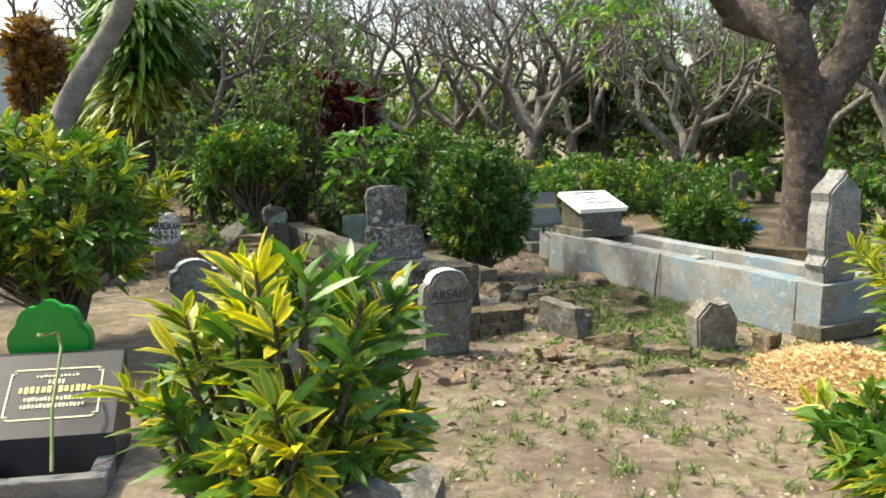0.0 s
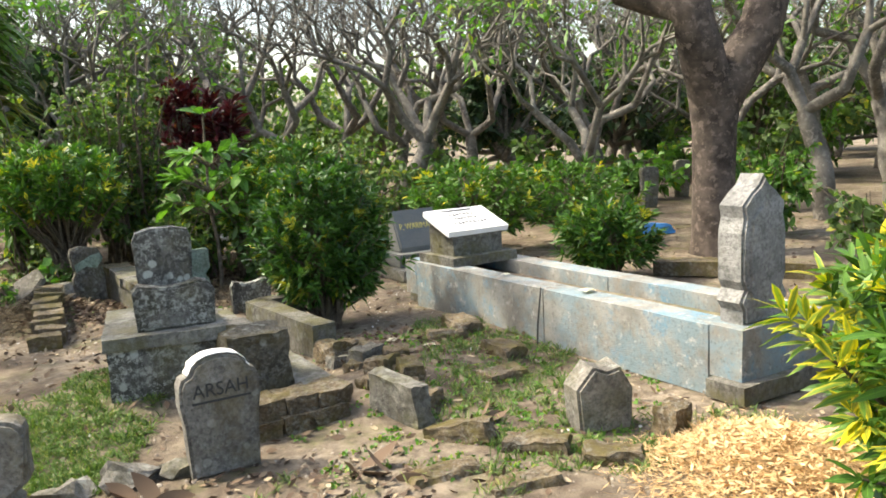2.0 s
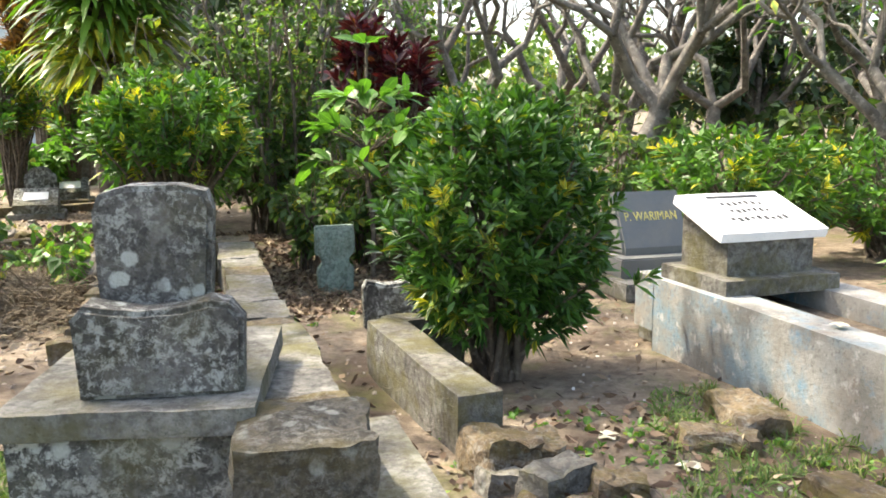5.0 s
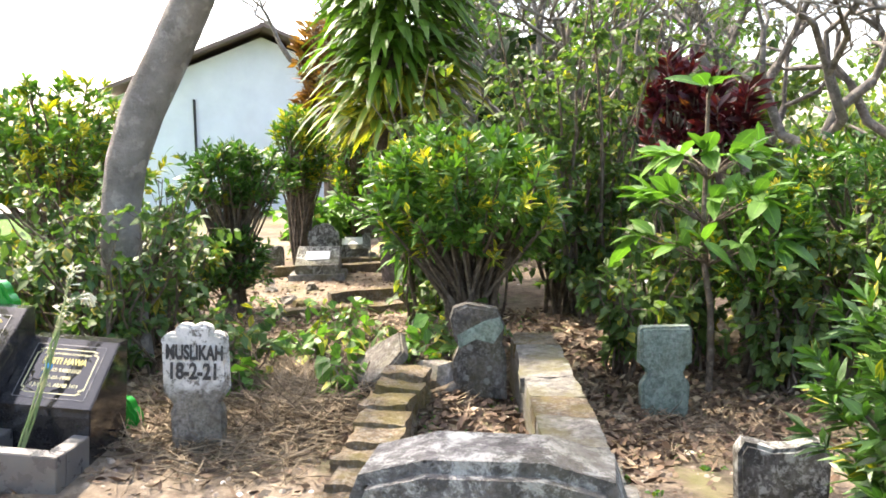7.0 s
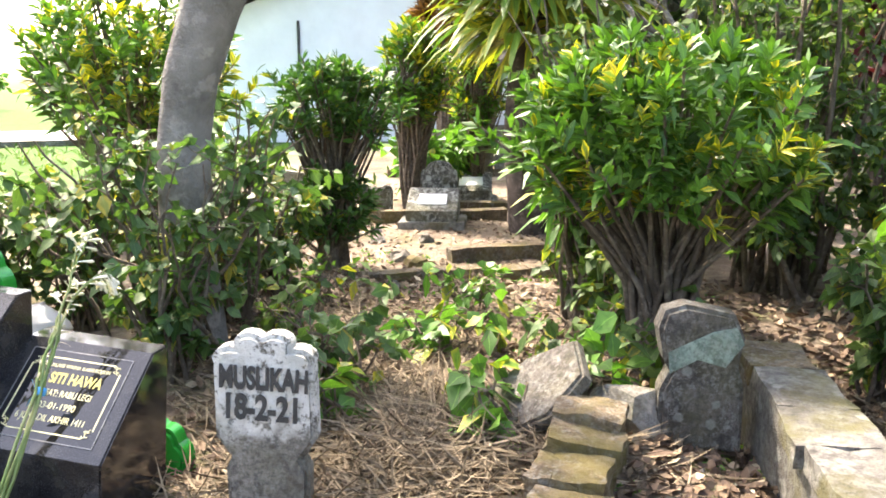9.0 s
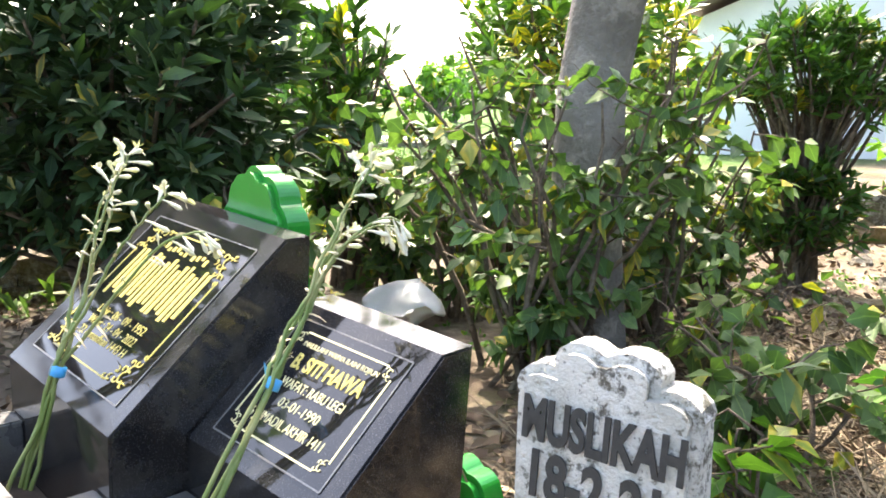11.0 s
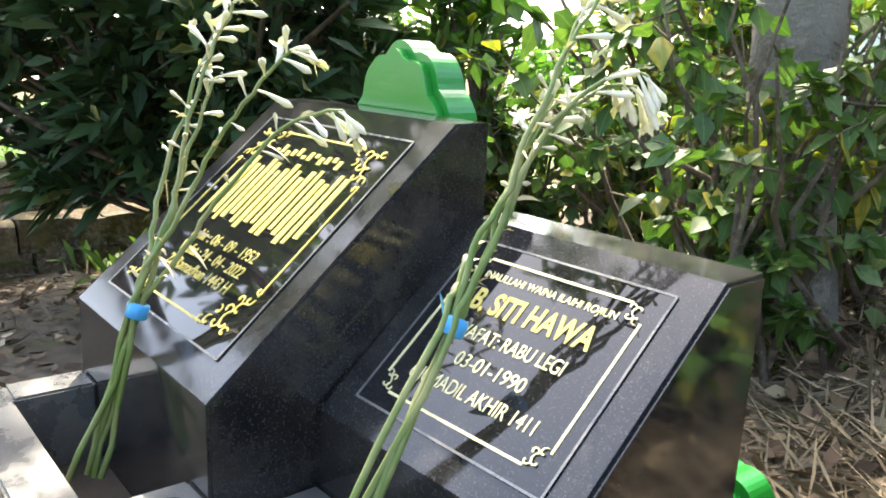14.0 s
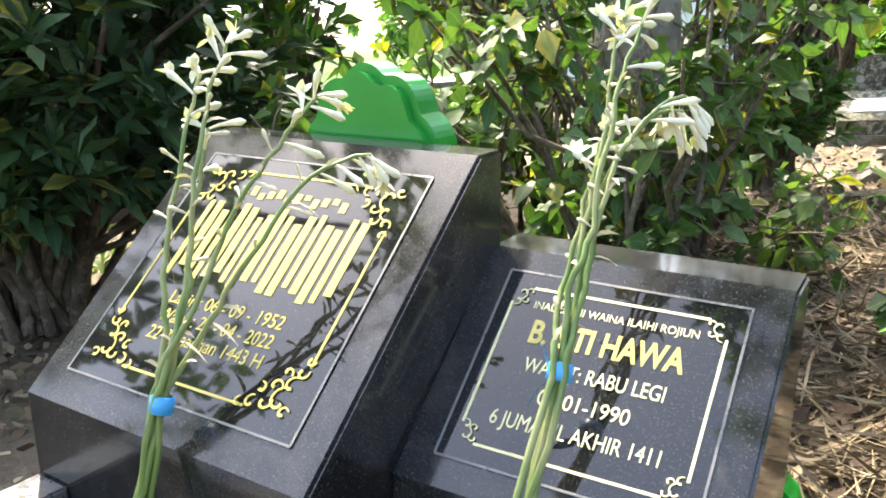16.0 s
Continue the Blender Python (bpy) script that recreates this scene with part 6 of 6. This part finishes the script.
for i, p in enumerate(P):
    s = rng.uniform(0.004, 0.016)
    c = np.array([(-1, -1, -0.4), (1, -1, -0.4), (1, 1, -0.4), (-1, 1, -0.4), (-0.6, -0.6, 0.7), (0.6, -0.6, 0.7), (0.6, 0.6, 0.7), (-0.6, 0.6, 0.7)]) * s * rng.uniform(0.6, 1.3, 3) + p
    V.append(c)
    Q.append(np.array([(0, 1, 5, 4), (1, 2, 6, 5), (2, 3, 7, 6), (3, 0, 4, 7), (4, 5, 6, 7)]) + i * 8)
tagged(link("pebbles", mesh_of("pebbles", np.concatenate(V), np.concatenate(Q)), PEBBLE), "small pebbles and clods on the earth", "pebbles", kind="stuff")


def blossom(x, y, z, s=0.06):
    a = np.linspace(0, 2 * np.pi, 5, endpoint=False) + rng.random()
    D = np.stack([np.cos(a), np.sin(a), np.full(5, 0.35)], -1)
    ob = link("fallen_blossom", leaf_mesh("fallen_blossom", np.zeros((5, 3)), D, s, s * 0.36, 0, 0.3, 3, twist=0.1), PETAL)
    ob.location = (x, y, z)
    return tagged(ob, "fallen white frangipani blossom", "flower", "fallen blossoms")


for x, y in ((0.36, 5.2), (1.46, 5.2), (-0.6, 8.4), (-1.9, 11.0), (-1.75, 10.9), (-1.0, 11.6), (1.0, 8.6), (1.3, 8.3), (2.2, 6.2), (-0.35, 4.9), (-2.05, 11.3)):
    blossom(x, y, ground_z(x, y) + 0.01)
q = COR + TU * 0.16 + TV * 1.55
blossom(q.x, q.y, 0.485, 0.08)
q = COR + TU * 0.15 + TV * 2.6
blossom(q.x, q.y, 0.485, 0.05)
for x, y, s in ((0.75, 6.2, 0.22), (0.95, 6.05, 0.18), (-0.25, 6.0, 0.2), (0.05, 5.6, 0.16), (-1.0, 8.2, 0.25), (1.5, 6.7, 0.14), (-0.38, 6.05, 0.18)):
    ob = link("dry_leaf", leaf_mesh("dry_leaf", np.array([(0, 0, 0), (0.02, 0.03, 0.0), (-0.02, 0.02, 0.01)]), rng.normal(0, 1, (3, 3)) * np.array([1, 1, 0.3]), s, s * 0.22, 0, -0.1, 4, curl=0.3), DEADLEAF)
    ob.location = (x, y, ground_z(x, y) + 0.02)
    tagged(ob, "large curled dry leaf on the earth", "leaf", "large dry leaves")
